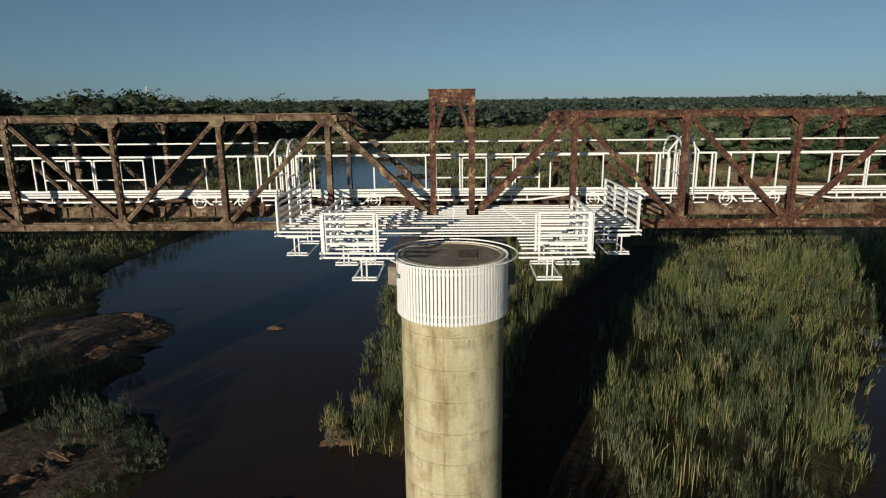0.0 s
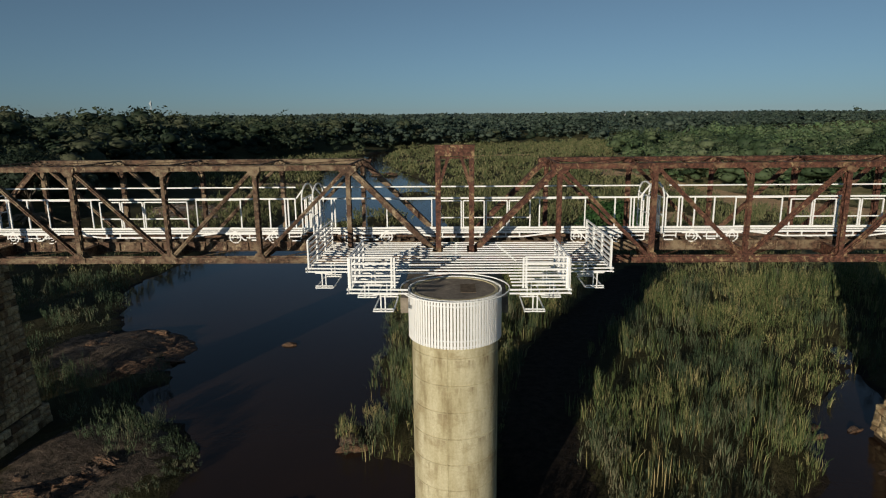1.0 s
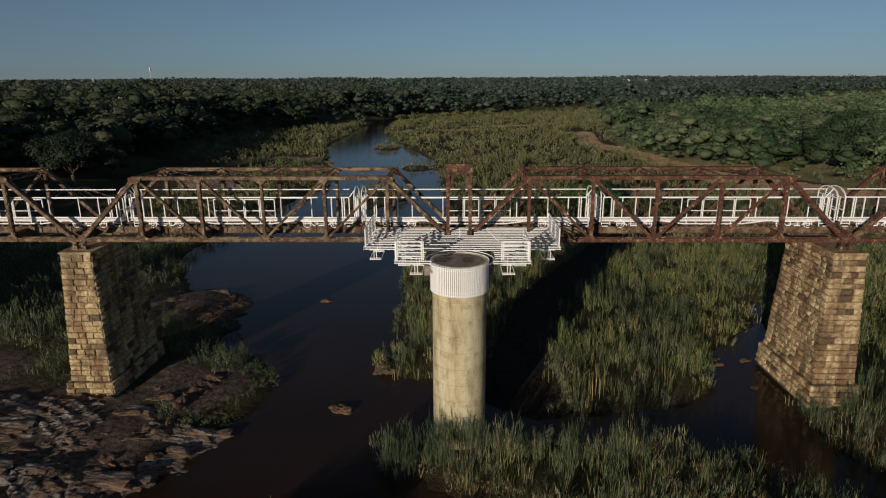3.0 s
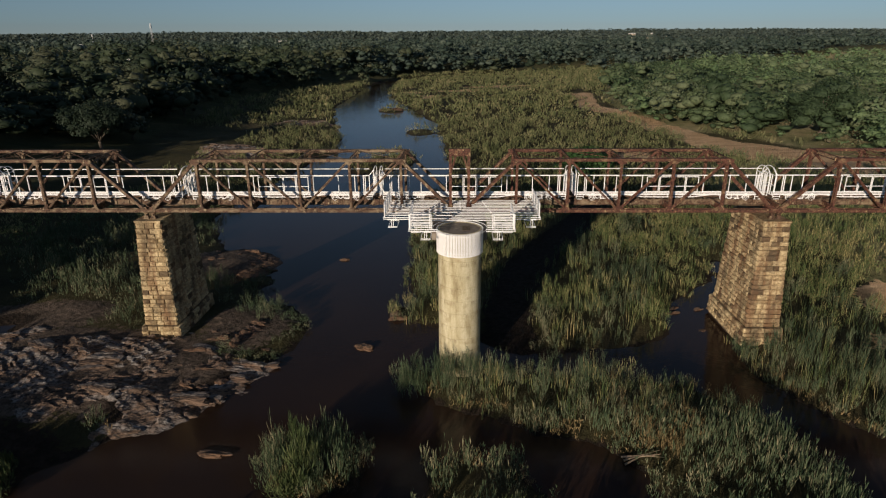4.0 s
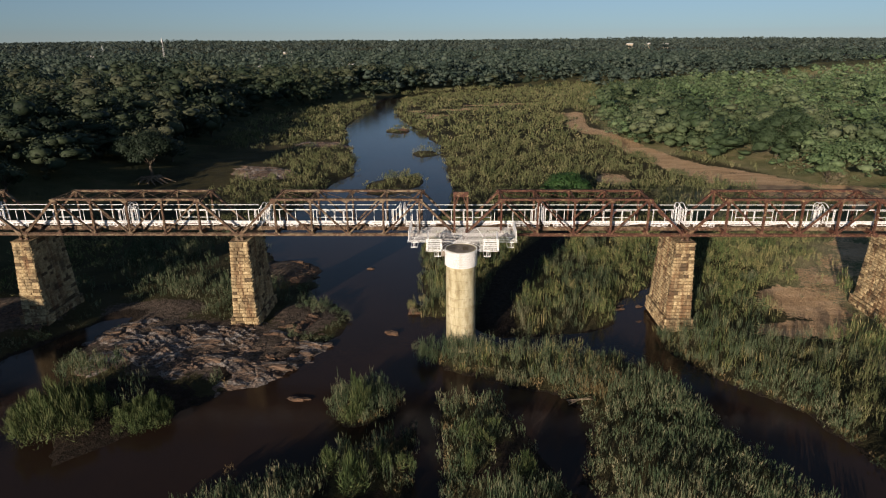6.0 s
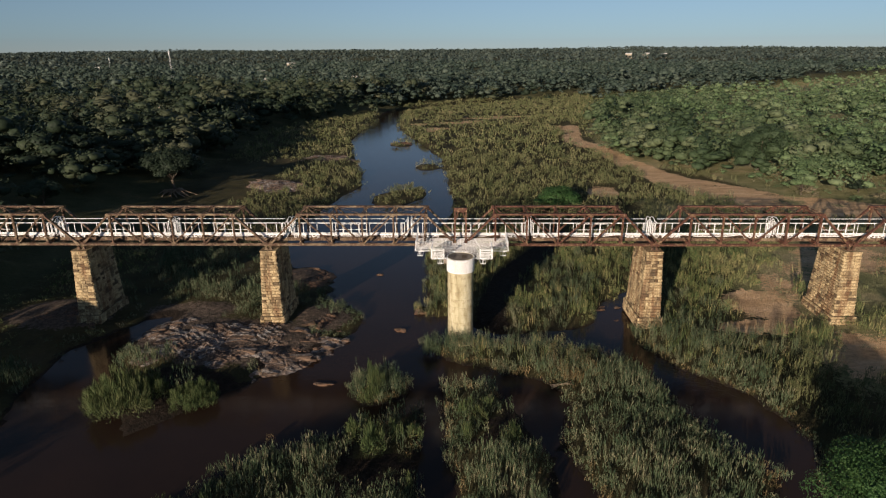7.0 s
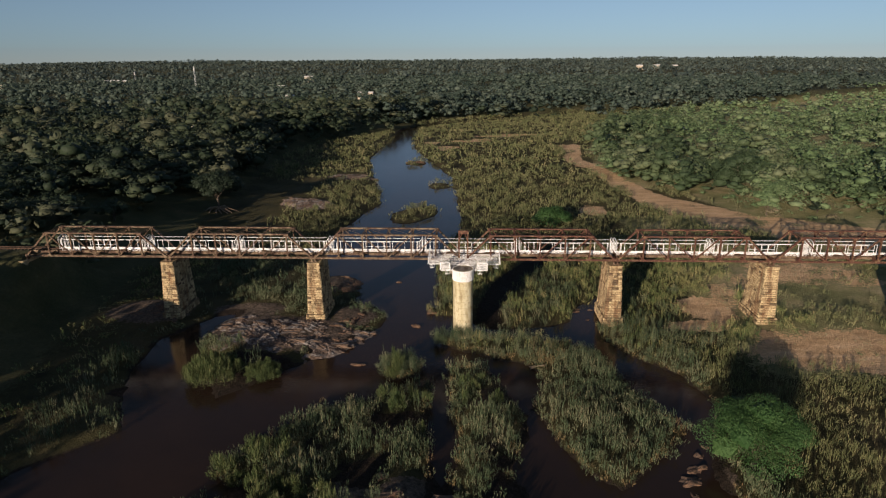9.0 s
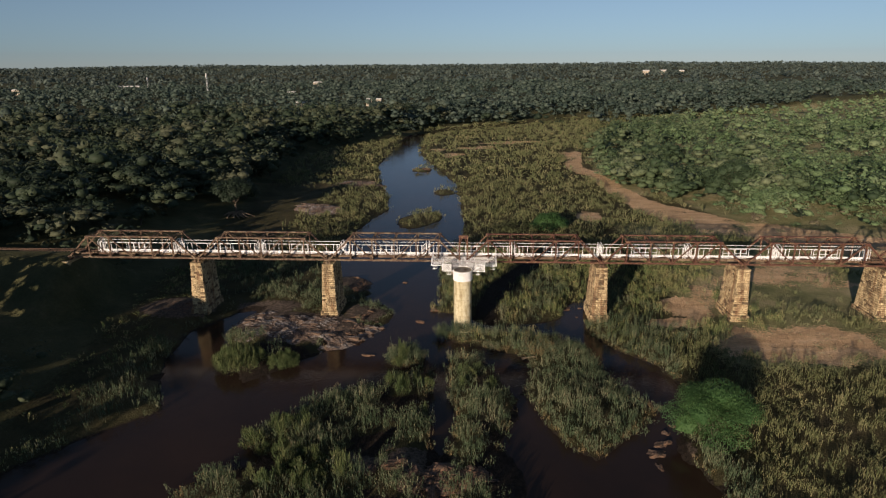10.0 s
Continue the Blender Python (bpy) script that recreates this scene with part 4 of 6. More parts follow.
                bar(s, (x + k * 0.5 * (1 - math.sin(t0)), y, TOPZ - 0.65 + 0.65 * math.sin(t0) if i else TOPZ - 0.65), (x + k * 0.5 * (1 - math.sin(t1)), y, TOPZ - 0.65 * (1 - math.sin(t1))), 0.08)
        for i in range(9):
            t0, t1 = radians(180 * i / 9), radians(180 * (i + 1) / 9)
            bar(s, (x, -W * math.cos(t0), E + 0.78 * math.sin(t0)), (x, -W * math.cos(t1), E + 0.78 * math.sin(t1)), 0.08)
        for y in (-W, -W * 0.5, -0.35, 0.35, W * 0.5, W):
            bar(s, (x, y, F), (x, y, E), 0.07)
        for z in (F, F + 1.0, E):
            bar(s, (x, -W, z), (x, W, z), 0.07)
        part("end_outline", s, WHITE, car)
    return car


first_car = build_carriage()
CAR_PITCH, CAR_ZERO = 19.92, -8.05
first_car.location.x = CAR_ZERO
for k in (-4, -3, -2, -1, 1, 2, 3, 4):
    copy_thing(first_car, pose(CAR_ZERO + k * CAR_PITCH, 2.65, 15.26))

# the stepped deck
DX, DZ = 0.3, 15.2
OUT, INN, Y_OUT, Y_INN, Y_BACK = 7.2, 4.55, -4.9, -8.6, 1.0
deck = thing("deck_frame", "drawn white outline of a stepped viewing deck, built as bars beside the bridge", "deck frame", at=(DX, 0, DZ))
y = Y_BACK
while y > Y_INN:
    half = OUT if y > Y_OUT else INN
    pieces = [(-half, half)]
    holes = []
    if y < RY - 0.05:
        holes.append((-2.62, 2.26))
    if -1.3 < y < 0.2:
        holes += [(-1.4, -0.85), (0.45, 1.0)]
    for a, c in holes:
        cuts = []
        for p, q in pieces:
            if c <= p or a >= q:
                cuts.append((p, q))
            else:
                cuts += [(u, v) for u, v in ((p, a), (c, q)) if v - u > 0.1]
        pieces = cuts
    for p, q in pieces:
        part("deck_slat", Shape().box((p, y - 0.025, -0.03), (q, y + 0.025, 0.025)), WHITE, deck)
    y -= 0.54
for k in (-1, 1):
    s = Shape()
    path = [(k * OUT, Y_BACK), (k * OUT, Y_OUT), (k * INN, Y_OUT), (k * INN, Y_INN), (k * 2.0, Y_INN)]
    for z in (0.0, -0.16):
        for (ax, ay), (bx, by) in zip(path, path[1:]):
            bar(s, (ax + k * 0.12, ay, z - 0.05), (bx + k * 0.12, by - 0.1, z - 0.05), 0.07)
    part("deck_edge", s, WHITE, deck)
    runs = [("side_railing", (k * OUT, Y_OUT), (k * OUT, Y_BACK - 0.2), 4), ("side_railing", (k * INN, Y_INN), (k * INN, Y_OUT), 4), ("front_railing", (k * INN, Y_INN), (k * 2.75, Y_INN), 2)]
    for kind, (x0, y0), (x1, y1), posts in runs:
        rail = part(kind, bar(Shape(), (x0, y0, 1.32), (x1, y1, 1.32), 0.085), WHITE, deck)
        for i in range(4):
            part("rail_bar", bar(Shape(), (x0, y0, 0.28 + i * 0.26), (x1, y1, 0.28 + i * 0.26), 0.085), WHITE, rail)
        for i in range(posts):
            f = i / (posts - 1)
            px, py = x0 + (x1 - x0) * f, y0 + (y1 - y0) * f
            for d in (-0.06, 0.06):
                part("rail_post", bar(Shape(), (px + (d if posts == 2 else 0), py + (0 if posts == 2 else d), 0), (px + (d if posts == 2 else 0), py + (0 if posts == 2 else d), 1.32), 0.08), WHITE, rail)
    for x, y0 in ((k * 6.5, Y_OUT), (k * 4.2, Y_OUT - 1.6), (k * 3.2, Y_INN)):
        bars = []
        for yy in (y0, y0 + 2.2):
            for z in (-0.28, -1.02, -0.92):
                bars.append(((x - 0.42, yy, z), (x + 0.42, yy, z)))
            for dx in (-0.09, 0.09):
                bars.append(((x + dx, yy, -1.0), (x + dx, yy, -0.3)))
        for dx in (-0.42, 0.42):
            bars.append(((x + dx, y0, -1.02), (x + dx, y0 + 2.2, -1.02)))
        for a, c in bars:
            part("bracket_bar", bar(Shape(), a, c, 0.052), WHITE, deck)
for x in (-3.0, 0.0, 3.0):
    part("joist", Shape().beam((x * 0.75 - 0.15, Y_BACK, -0.06), (x - 0.15, RY + 2.9, -0.06), 0.07, 0.05), WHITE, deck)
part("collar_opening", ring(Shape(), (RX - DX, RY, -0.62), 2.5, "z", 0.05, n_seg=48), WHITE, deck, "drawn thin white hoop round the pier")

collar = thing("pier_collar", "drawn collar of upright white lines round the pier top, built as slats", "pier collar", at=(RX, RY, 12.35))
slat_mesh = Shape().box((-0.05, -0.02, 0), (0.05, 0.02, 2.21)).mesh("collar_slat", WHITE)
for i in range(92):
    ob = part("collar_slat", slat_mesh, WHITE, collar)
    a = 2 * math.pi * i / 92
    ob.matrix_basis = Matrix.Translation((2.13 * math.sin(a), -2.13 * math.cos(a), 0)) @ Matrix.Rotation(a, 4, "Z")
for z in (0.08, 0.35, 1.92, 2.18):
    part("collar_hoop", ring(Shape(), (0, 0, z), 2.1, "z", 0.05, n_seg=56), WHITE, collar)


# ---- rocks ----
def rock_mesh(seed, flat=0.5, mat=ROCK, cuts=3):
    """A worn boulder one unit in size."""
    bm = bmesh.new()
    bmesh.ops.create_icosphere(bm, subdivisions=cuts, radius=1.0)
    off = Vector((seed * 3.7, seed * 1.3, seed * 2.1))
    for v in bm.verts:
        d = 0.72 + 0.5 * noise.noise(v.co * 1.1 + off) + 0.22 * noise.noise(v.co * 2.7 + off)
        q = v.co * d
        v.co = Vector((q.x, q.y, q.z * flat))
    me = bpy.data.meshes.new("rock")
    bm.to_mesh(me)
    bm.free()
    me.materials.append(mat)
    return me


ROCK_MESHES = [rock_mesh(i, 0.35 + 0.12 * (i % 3)) for i in range(6)]
GREY_MESHES = [rock_mesh(20 + i, 0.22 + 0.06 * (i % 3), GREY_ROCK) for i in range(5)]


def put_rock(x, y, rx, ry, turn=0.0, grey=False, pick=0, lift=0.0, label="brown river boulder lying in shallow water"):
    me = (GREY_MESHES if grey else ROCK_MESHES)[pick % (5 if grey else 6)]
    ob = tagged(new("rock", me), label, "rock", "river rocks")
    z = max(float(height(x, y)), 0.0) + lift
    ob.matrix_world = Matrix.Translation((x, y, z)) @ Matrix.Rotation(radians(turn), 4, "Z") @ Matrix.Diagonal((rx, ry, (rx + ry) / 2, 1))
    return ob


put_rock(-9.9, -2.2, 1.3, 0.9, -20, pick=1)
put_rock(-7.2, 5.0, 1.5, 1.1, 10, pick=2)
put_rock(-19.3, -20.0, 1.9, 0.55, -4, pick=3, label="long low tan rock breaking the water")
put_rock(-26.6, 20.0, 1.4, 0.8, 15, pick=4)
put_rock(-16.5, 24.5, 0.9, 0.5, 0, pick=5)
put_rock(26, 8, 1.1, 0.4, 40, pick=0, label="flat brown rock beside the narrow river arm")
for x, y, rx, ry, k in ((33.2, -48.5, 2.2, 1.2, 1), (34.6, -45.6, 1.3, 0.8, 2), (32.0, -51.5, 2.6, 1.7, 0), (36.2, -43.4, 1.4, 0.9, 4), (31.0, -54.5, 1.8, 1.2, 3)):
    put_rock(x, y, rx, ry, 25 * k, pick=k, lift=-0.25)
for x, y, rx, ry, k in ((25.2, 6.6, 1.3, 0.35, 1), (28.6, 7.6, 1.0, 0.3, 2), (27.2, 2.2, 0.7, 0.4, 3)):
    put_rock(x, y, rx, ry, 12 * k, pick=k, lift=-0.05, label="small flat stone in the shallow river arm")
for x, y, rx, ry, k in ((-8.5, -57.5, 2.4, 1.2, 1), (-5, -59, 2.2, 1.5, 2), (-1.0, -57.5, 3.2, 1.6, 0), (1.5, -60, 2.6, 1.7, 4), (-12, -58.5, 1.8, 1.2, 3), (-3.0, -61.5, 2.6, 1.6, 5), (-10, -53.0, 1.3, 0.8, 2)):
    put_rock(x, y, rx, ry, 20 * k, pick=k, label="brown boulder among the reeds of the island")


def build_outcrop(cx, cy, rx, ry, turn, rise, step, mat, label, seed):
    """Bare bedrock: a low shelf broken into tilted, cracked layers."""
    u, v = np.meshgrid(np.arange(-rx * 1.1, rx * 1.1, step), np.arange(-ry * 1.1, ry * 1.1, step))
    c, s = math.cos(radians(turn)), math.sin(radians(turn))
    x, y = cx + u * c - v * s, cy + u * s + v * c
    edge = 1 - np.hypot(u / rx, v / ry) + (rough_noise(x, y, 5, seed) - 0.5) * 0.9
    strata = u * 0.35 + v * 1.0 + 2.5 * rough_noise(x, y, 7, seed + 1)
    saw = (strata / 1.15) % 1.0
    fine = (strata / 0.37 + 0.7 * value_noise(x, y, 1.2, seed + 5)) % 1.0
    big = rough_noise(x, y, 4.5, seed + 2)
    crack = np.abs(value_noise(x, y, 1.9, seed + 3) - 0.5)
    z = height(x, y) * 0.4 + smooth(-0.1, 0.5, edge) * (rise * (0.35 + big) + 0.45 * saw * big + 0.13 * fine - 0.3 * smooth(0.06, 0.0, crack)) - 0.55 * smooth(0.12, -0.15, edge)
    nv, nu = u.shape
    ids = np.arange(nv * nu).reshape(nv, nu)
    q = np.stack([ids[:-1, :-1], ids[:-1, 1:], ids[1:, 1:], ids[1:, :-1]], -1).reshape(-1, 4)
    q = q[(edge.ravel()[q] > -0.15).any(1)]
    outcrop = thing("rock_outcrop", label, "rock outcrop", "rock outcrops in the river", at=(cx, cy, 0))
    part("bedrock", mesh_from("bedrock", np.stack([x - cx, y - cy, z], -1).reshape(-1, 3), q, mat), mat, outcrop)
    rr, meshes = random.Random(seed), GREY_MESHES if mat == GREY_ROCK else ROCK_MESHES
    flat_x, flat_y, flat_z, flat_e = x.ravel(), y.ravel(), z.ravel(), edge.ravel()
    inside = np.flatnonzero(flat_e > 0.05)
    for i in range(int(4 + rx * 1.3)):
        k = int(inside[rr.randrange(len(inside))])
        ob = part("slab", meshes[rr.randrange(5)], mat, outcrop)
        w = rr.uniform(0.4, 1.3) * min(1.5, max(0.7, rx / 9))
        ob.matrix_basis = Matrix.Translation((flat_x[k] - cx, flat_y[k] - cy, flat_z[k])) @ Matrix.Rotation(rr.uniform(-0.6, 0.3), 4, "Z") @ Matrix.Diagonal((w * 1.5, w * 0.7, w, 1))
    return outcrop


build_outcrop(-37, -8.5, 17.5, 9.5, -8, 0.9, 0.22, GREY_ROCK, "broad bare outcrop of cracked grey and brown bedrock", 1)
build_outcrop(-33, 22, 7, 6.5, 12, 0.28, 0.25, ROCK, "low brown bedrock shelf in the middle of the river", 2)
build_outcrop(-63, 108, 13, 10, -12, 1.5, 0.5, GREY_ROCK, "pale bedrock ledges on the shaded bank", 3)
build_outcrop(-57, 165, 12, 8, -8, 0.8, 0.6, GREY_ROCK, "pale bedrock ledges beside the upstream reeds", 4)
build_outcrop(-68, 2, 10, 6, 5, 0.5, 0.3, ROCK, "dark bedrock shelf in the shade of the bank", 5)
build_outcrop(-1, -59.5, 8, 3.6, 4, 0.8, 0.2, ROCK, "brown bedrock showing between island reeds", 6)
build_outcrop(-29, 212, 5, 4, 0, 0.7, 0.4, ROCK, "small rocky islet in the upstream river", 7)
build_outcrop(-25, 0.5, 4.0, 3.2, 10, 0.35, 0.2, ROCK, "low brown rocks round a clump of reeds", 9)
r = random.Random(5)
for i in range(16):
    x, y = r.uniform(-27, -20), r.uniform(-14, -2)
    if float(water_side(np.array([x]), np.array([y]))[0]) > -1.5:
        put_rock(x, y, r.uniform(0.5, 1.5), r.uniform(0.4, 0.9), r.uniform(-40, 20), pick=i, lift=-0.1, label="brown boulder at the edge of the outcrop")


# ---- reeds ----
def reed_tuft(seed, blades, tall, spread, wide, steps=2):
    """Vertices and faces of one tuft: bent, tapering blades."""
    g = np.random.default_rng(seed)
    v, quads, tris = [], [], []
    for i in range(blades):
        a, q = g.uniform(0, 2 * np.pi), spread * np.sqrt(g.random())
        base = np.array([q * np.cos(a), q * np.sin(a), -0.15])
        lean_a, lean = a + g.normal(0, 0.7), g.uniform(0.08, 0.5) * tall * (0.4 + q / spread)
        h = tall * g.uniform(0.55, 1.0)
        side_a = g.uniform(0, 2 * np.pi)
        side = np.array([np.cos(side_a), np.sin(side_a), 0]) * wide * g.uniform(0.7, 1.3) / 2
        go = np.array([np.cos(lean_a), np.sin(lean_a), 0]) * lean
        k = len(v)
        p1 = base + go * 0.3 + np.array([0, 0, h * 0.6])
        p2 = base + go + np.array([0, 0, h * (1.0 if lean < 0.35 * tall else 0.86)])
        v += [base - side, base + side, p1 + side, p1 - side, p2]
        quads.append((k, k + 1, k + 2, k + 3))
        tris.append((k + 3, k + 2, k + 4))
    return np.array(v), np.array(quads), np.array(tris)


def scatter(name, tufts, places, scales, turns, which, mat, smooth_faces=False):
    """Many copies of the tufts in one mesh."""
    vs, qs, ts, tones, k = [], [], [], [], 0
    tint = np.random.default_rng(len(places)).random(len(places))
    for w, (tv, tq, tt) in enumerate(tufts):
        m = which == w
        if not m.any():
            continue
        p, s, a = places[m], scales[m], turns[m]
        c, n2 = np.cos(a)[:, None], np.sin(a)[:, None]
        x = tv[None, :, 0] * s[:, :1]
        y = tv[None, :, 1] * s[:, :1]
        z = tv[None, :, 2] * s[:, 1:]
        v = np.stack([x * c - y * n2 + p[:, :1], x * n2 + y * c + p[:, 1:2], z + p[:, 2:]], -1)
        step = np.arange(len(p))[:, None, None] * len(tv) + k
        vs.append(v.reshape(-1, 3))
        tones.append(np.repeat(tint[m], len(tv)))
        if len(tq):
            qs.append((tq[None] + step).reshape(-1, 4))
        if len(tt):
            ts.append((tt[None] + step).reshape(-1, 3))
        k += len(p) * len(tv)
    faces = ([np.concatenate(qs)] if qs else []) + ([np.concatenate(ts)] if ts else [])
    me = mesh_from(name, np.concatenate(vs), faces, mat, smooth_faces)
    me.attributes.new("tone", "FLOAT", "POINT").data.foreach_set("value", np.concatenate(tones).astype(np.float32))
    return new(name, me)


def tall_stand(x, y):
    """Where reeds stand thickest and tallest: at the foot of the round pier, and a rounded stand in mid-river."""
    return np.maximum(oval(x, y, -0.5, -10.4, 6.0, 2.2), oval(x, y, -11, -21.6, 4.3, 3.0))


def reediness(x, y):
    d = water_side(x, y)
    dens = smooth(-0.4, 0.5, d) * (1 - smooth(0.25, 0.5, rockiness(x, y))) * (1 - smooth(0.3, 0.6, sandiness(x, y)))
    dens *= smooth(2, -6, beside(x, y, LEFT_BANK)) * smooth(3, -5, -beside(x, y, RIGHT_BANK))
    low = 0.18 + 0.42 * smooth(-8, -16, y) + 0.4 * smooth(45, 60, y) + 0.32 * smooth(-5, -1, y) * smooth(48, 42, y) * smooth(4, 8, x) * smooth(50, 42, x)
    dens *= low + (1 - low) * smooth(0.36, 0.5, rough_noise(x, y, 11, 81))
    dens = dens * (1 - smooth(-60, -70, x) * smooth(48, 56, y) * smooth(170, 150, y))
    dens = dens * smooth(-0.6, 0.8, along(x, y, MUD_SHADE) + 1.5 * (value_noise(x, y, 2.5, 95) - 0.5))
    dens = dens * (1 - 0.92 * smooth(0.0, 0.2, oval(x, y, -41, -24, 15, 9, 8)))
    for cx, cy, rx, ry in ((-22.3, 5.2, 2.8, 3.4), (-19.8, 2.4, 1.7, 2.2), (-22.5, -5, 2.4, 1.6)):
        dens = np.maximum(dens, np.clip(oval(x, y, cx, cy, rx, ry) * 3, 0, 1) * 0.95)
    dens = dens * np.where((x < -48) & (y < -22), 0.35, 1.0)
    dens = dens * (1 - 0.93 * reed_gaps(x, y))
    for k in (-2, -1, 1, 2, 3):
        dens = dens * ~((np.abs(x - k * PITCH) < 2.4) & (y > -2.2) & (y < 7.6))
    dens = dens * (np.hypot(x - RX, y - RY) > 2.2) * ~((np.abs(x) < 1.3) & (y > -4) & (y < 6.3))
    dens = np.maximum(dens, 0.95 * smooth(0.0, 0.3, tall_stand(x, y)))
    dens = dens * (1 - 0.9 * smooth(55, 75, x) * smooth(-30, -20, y) * smooth(60, 40, y) * smooth(0.35, 0.6, rough_noise(x, y, 14, 91)))
    return dens


def sow(name, lo, hi, per_m2, tufts, tall, label, seed):
    g = np.random.default_rng(seed)
    count = int((hi[0] - lo[0]) * (hi[1] - lo[1]) * per_m2)
    x, y = g.uniform(lo[0], hi[0], count), g.uniform(lo[1], hi[1], count)
    ok = g.random(count) < reediness(x, y)
    x, y = x[ok], y[ok]
    z = np.maximum(height(x, y), -0.2)
    edge = 0.75 + 0.35 * smooth(0, 3, water_side(x, y))
    grow = tall * edge * (0.5 + 0.6 * rough_noise(x, y, 6, 101) + 0.5 * value_noise(x, y, 2.1, 104)) * g.uniform(0.75, 1.2, len(x))
    grow = grow * np.where((x < -17) & (y > -13) & (y < 8), 0.6, 1.0)
    return tagged(scatter(name, tufts, np.stack([x, y, z], -1), np.stack([g.uniform(0.8, 1.3, len(x)), grow], -1), g.uniform(0, 6.28, len(x)), g.integers(0, len(tufts), len(x)), REED),
                  label, "reeds", kind="stuff")


def leaf_dome(seed, leaves):
    """A shrub one unit in radius and height: short narrow leaves over several rounded lobes, pointing up and out."""
    g = np.random.default_rng(seed)
    lobes = np.array([(q * np.cos(a), q * np.sin(a), h, r2) for a, q, h, r2 in zip(g.uniform(0, 6.28, 6), g.uniform(0.1, 0.65, 6), g.uniform(0.35, 0.7, 6), g.uniform(0.28, 0.45, 6))])
    pick = g.integers(0, 6, leaves)
    d = g.normal(size=(leaves, 3)) + np.array([0, 0, 0.35])
    d /= np.linalg.norm(d, axis=1)[:, None]
    c = lobes[pick, :3] + d * lobes[pick, 3:] * g.uniform(0.45, 1.05, (leaves, 1))
    c[:, 2] = np.maximum(c[:, 2], 0.02)
    go = d + np.array([0, 0, 0.8]) + g.normal(0, 0.35, (leaves, 3))
    go /= np.linalg.norm(go, axis=1)[:, None]
    side = np.cross(go, g.normal(size=(leaves, 3)))
    side /= np.linalg.norm(side, axis=1)[:, None]
    length, wide = g.uniform(0.14, 0.34, (leaves, 1)), g.uniform(0.012, 0.027, (leaves, 1))
    v = np.stack([c - go * length * 0.5, c + side * wide, c + go * length * 0.6, c - side * wide], 1).reshape(-1, 3)
    k = np.arange(leaves)[:, None] * 4
    return v, k + [0, 1, 2, 3], np.zeros((0, 3), int)


def plume_clump(seed, leaves, long, wide, shoots=7, fan=0.35):
    """Reeds one unit in radius and height: leafy shoots, each with narrow leaves rising round its upper part."""
    g = np.random.default_rng(seed)
    a, q = g.uniform(0, 6.28, shoots), np.sqrt(g.random(shoots)) * 0.8
    tops = np.stack([q * np.cos(a), q * np.sin(a), (1 - 0.4 * q * q) * g.uniform(0.72, 1.1, shoots)], -1)
    lean = np.stack([np.cos(a), np.sin(a), 0 * a], -1) * (q * fan)[:, None] + g.normal(0, 0.06, (shoots, 3))
    pick = np.arange(leaves) % shoots
    up = g.beta(2.2, 1.3, leaves)                     # leaves crowd towards the top of a shoot
    turn = g.uniform(0, 6.28, leaves)
    out = np.stack([np.cos(turn), np.sin(turn), np.zeros(leaves)], -1)
    base = tops[pick] * np.stack([np.ones(leaves), np.ones(leaves), up * 0.86], -1) + lean[pick] * up[:, None] + out * 0.16 * g.random((leaves, 1))
    go = out * g.uniform(0.12, 0.62, (leaves, 1)) + np.array([0, 0, 1.0])
    go *= long * g.uniform(0.55, 1.25, (leaves, 1)) / np.linalg.norm(go, axis=1)[:, None]
    side = np.cross(go, g.normal(size=(leaves, 3)))
    side *= wide * g.uniform(0.6, 1.3, (leaves, 1)) / 2 / np.linalg.norm(side, axis=1)[:, None]
    v = np.stack([base, base + go * 0.45 + side, base + go + out * long * 0.18, base + go * 0.45 - side], 1).reshape(-1, 3)
    return v, np.arange(leaves)[:, None] * 4 + [0, 1, 2, 3], np.zeros((0, 3), int)


def sow_clumps(name, lo, hi, per_m2, clumps, radius, tall, label, seed, mat, where, category="reeds"):
    g = np.random.default_rng(seed)
    count = int((hi[0] - lo[0]) * (hi[1] - lo[1]) * per_m2)
    x, y = g.uniform(lo[0], hi[0], count), g.uniform(lo[1], hi[1], count)
    ok = g.random(count) < where(x, y)
    x, y = x[ok], y[ok]
    z = np.maximum(height(x, y), -0.2)
    size = g.uniform(0.6, 1.35, len(x))
    grow = tall * np.where((x < -17) & (y > -13) & (y < 8), 0.62, 1.0) * (0.12 + 0.9 * rough_noise(x, y, 6.5, 111) + 0.4 * value_noise(x, y, 2.4, 134)) * g.uniform(0.7, 1.3, len(x)) * (0.75 + 0.3 * smooth(0, 3, water_side(x, y)))
    grow = np.maximum(grow, tall * smooth(0.0, 0.25, tall_stand(x, y)) * g.uniform(0.75, 1.15, len(x)))
    return tagged(scatter(name, clumps, np.stack([x, y, z], -1), np.stack([radius * size, grow], -1), g.uniform(0, 6.28, len(x)), g.integers(0, len(clumps), len(x)), mat),
                  label, category, kind="stuff")


def shrubby(x, y):
    """Where willow shrubs stand among the reeds: the islands downstream of the bridge."""
    s = np.zeros(np.shape(x))
    for cx, cy, rx, ry, turn in ((-13, -26, 5, 6, 0), (-9, -38, 6, 7, 20), (-30, -50, 8, 6, 0), (-22, -60, 9, 6, 0), (4, -32, 5, 6, 0)):
        s = np.maximum(s, np.clip(oval(x, y, cx, cy, rx, ry, turn) * 3, 0, 1))
    return s * (reediness(x, y) > 0.1)


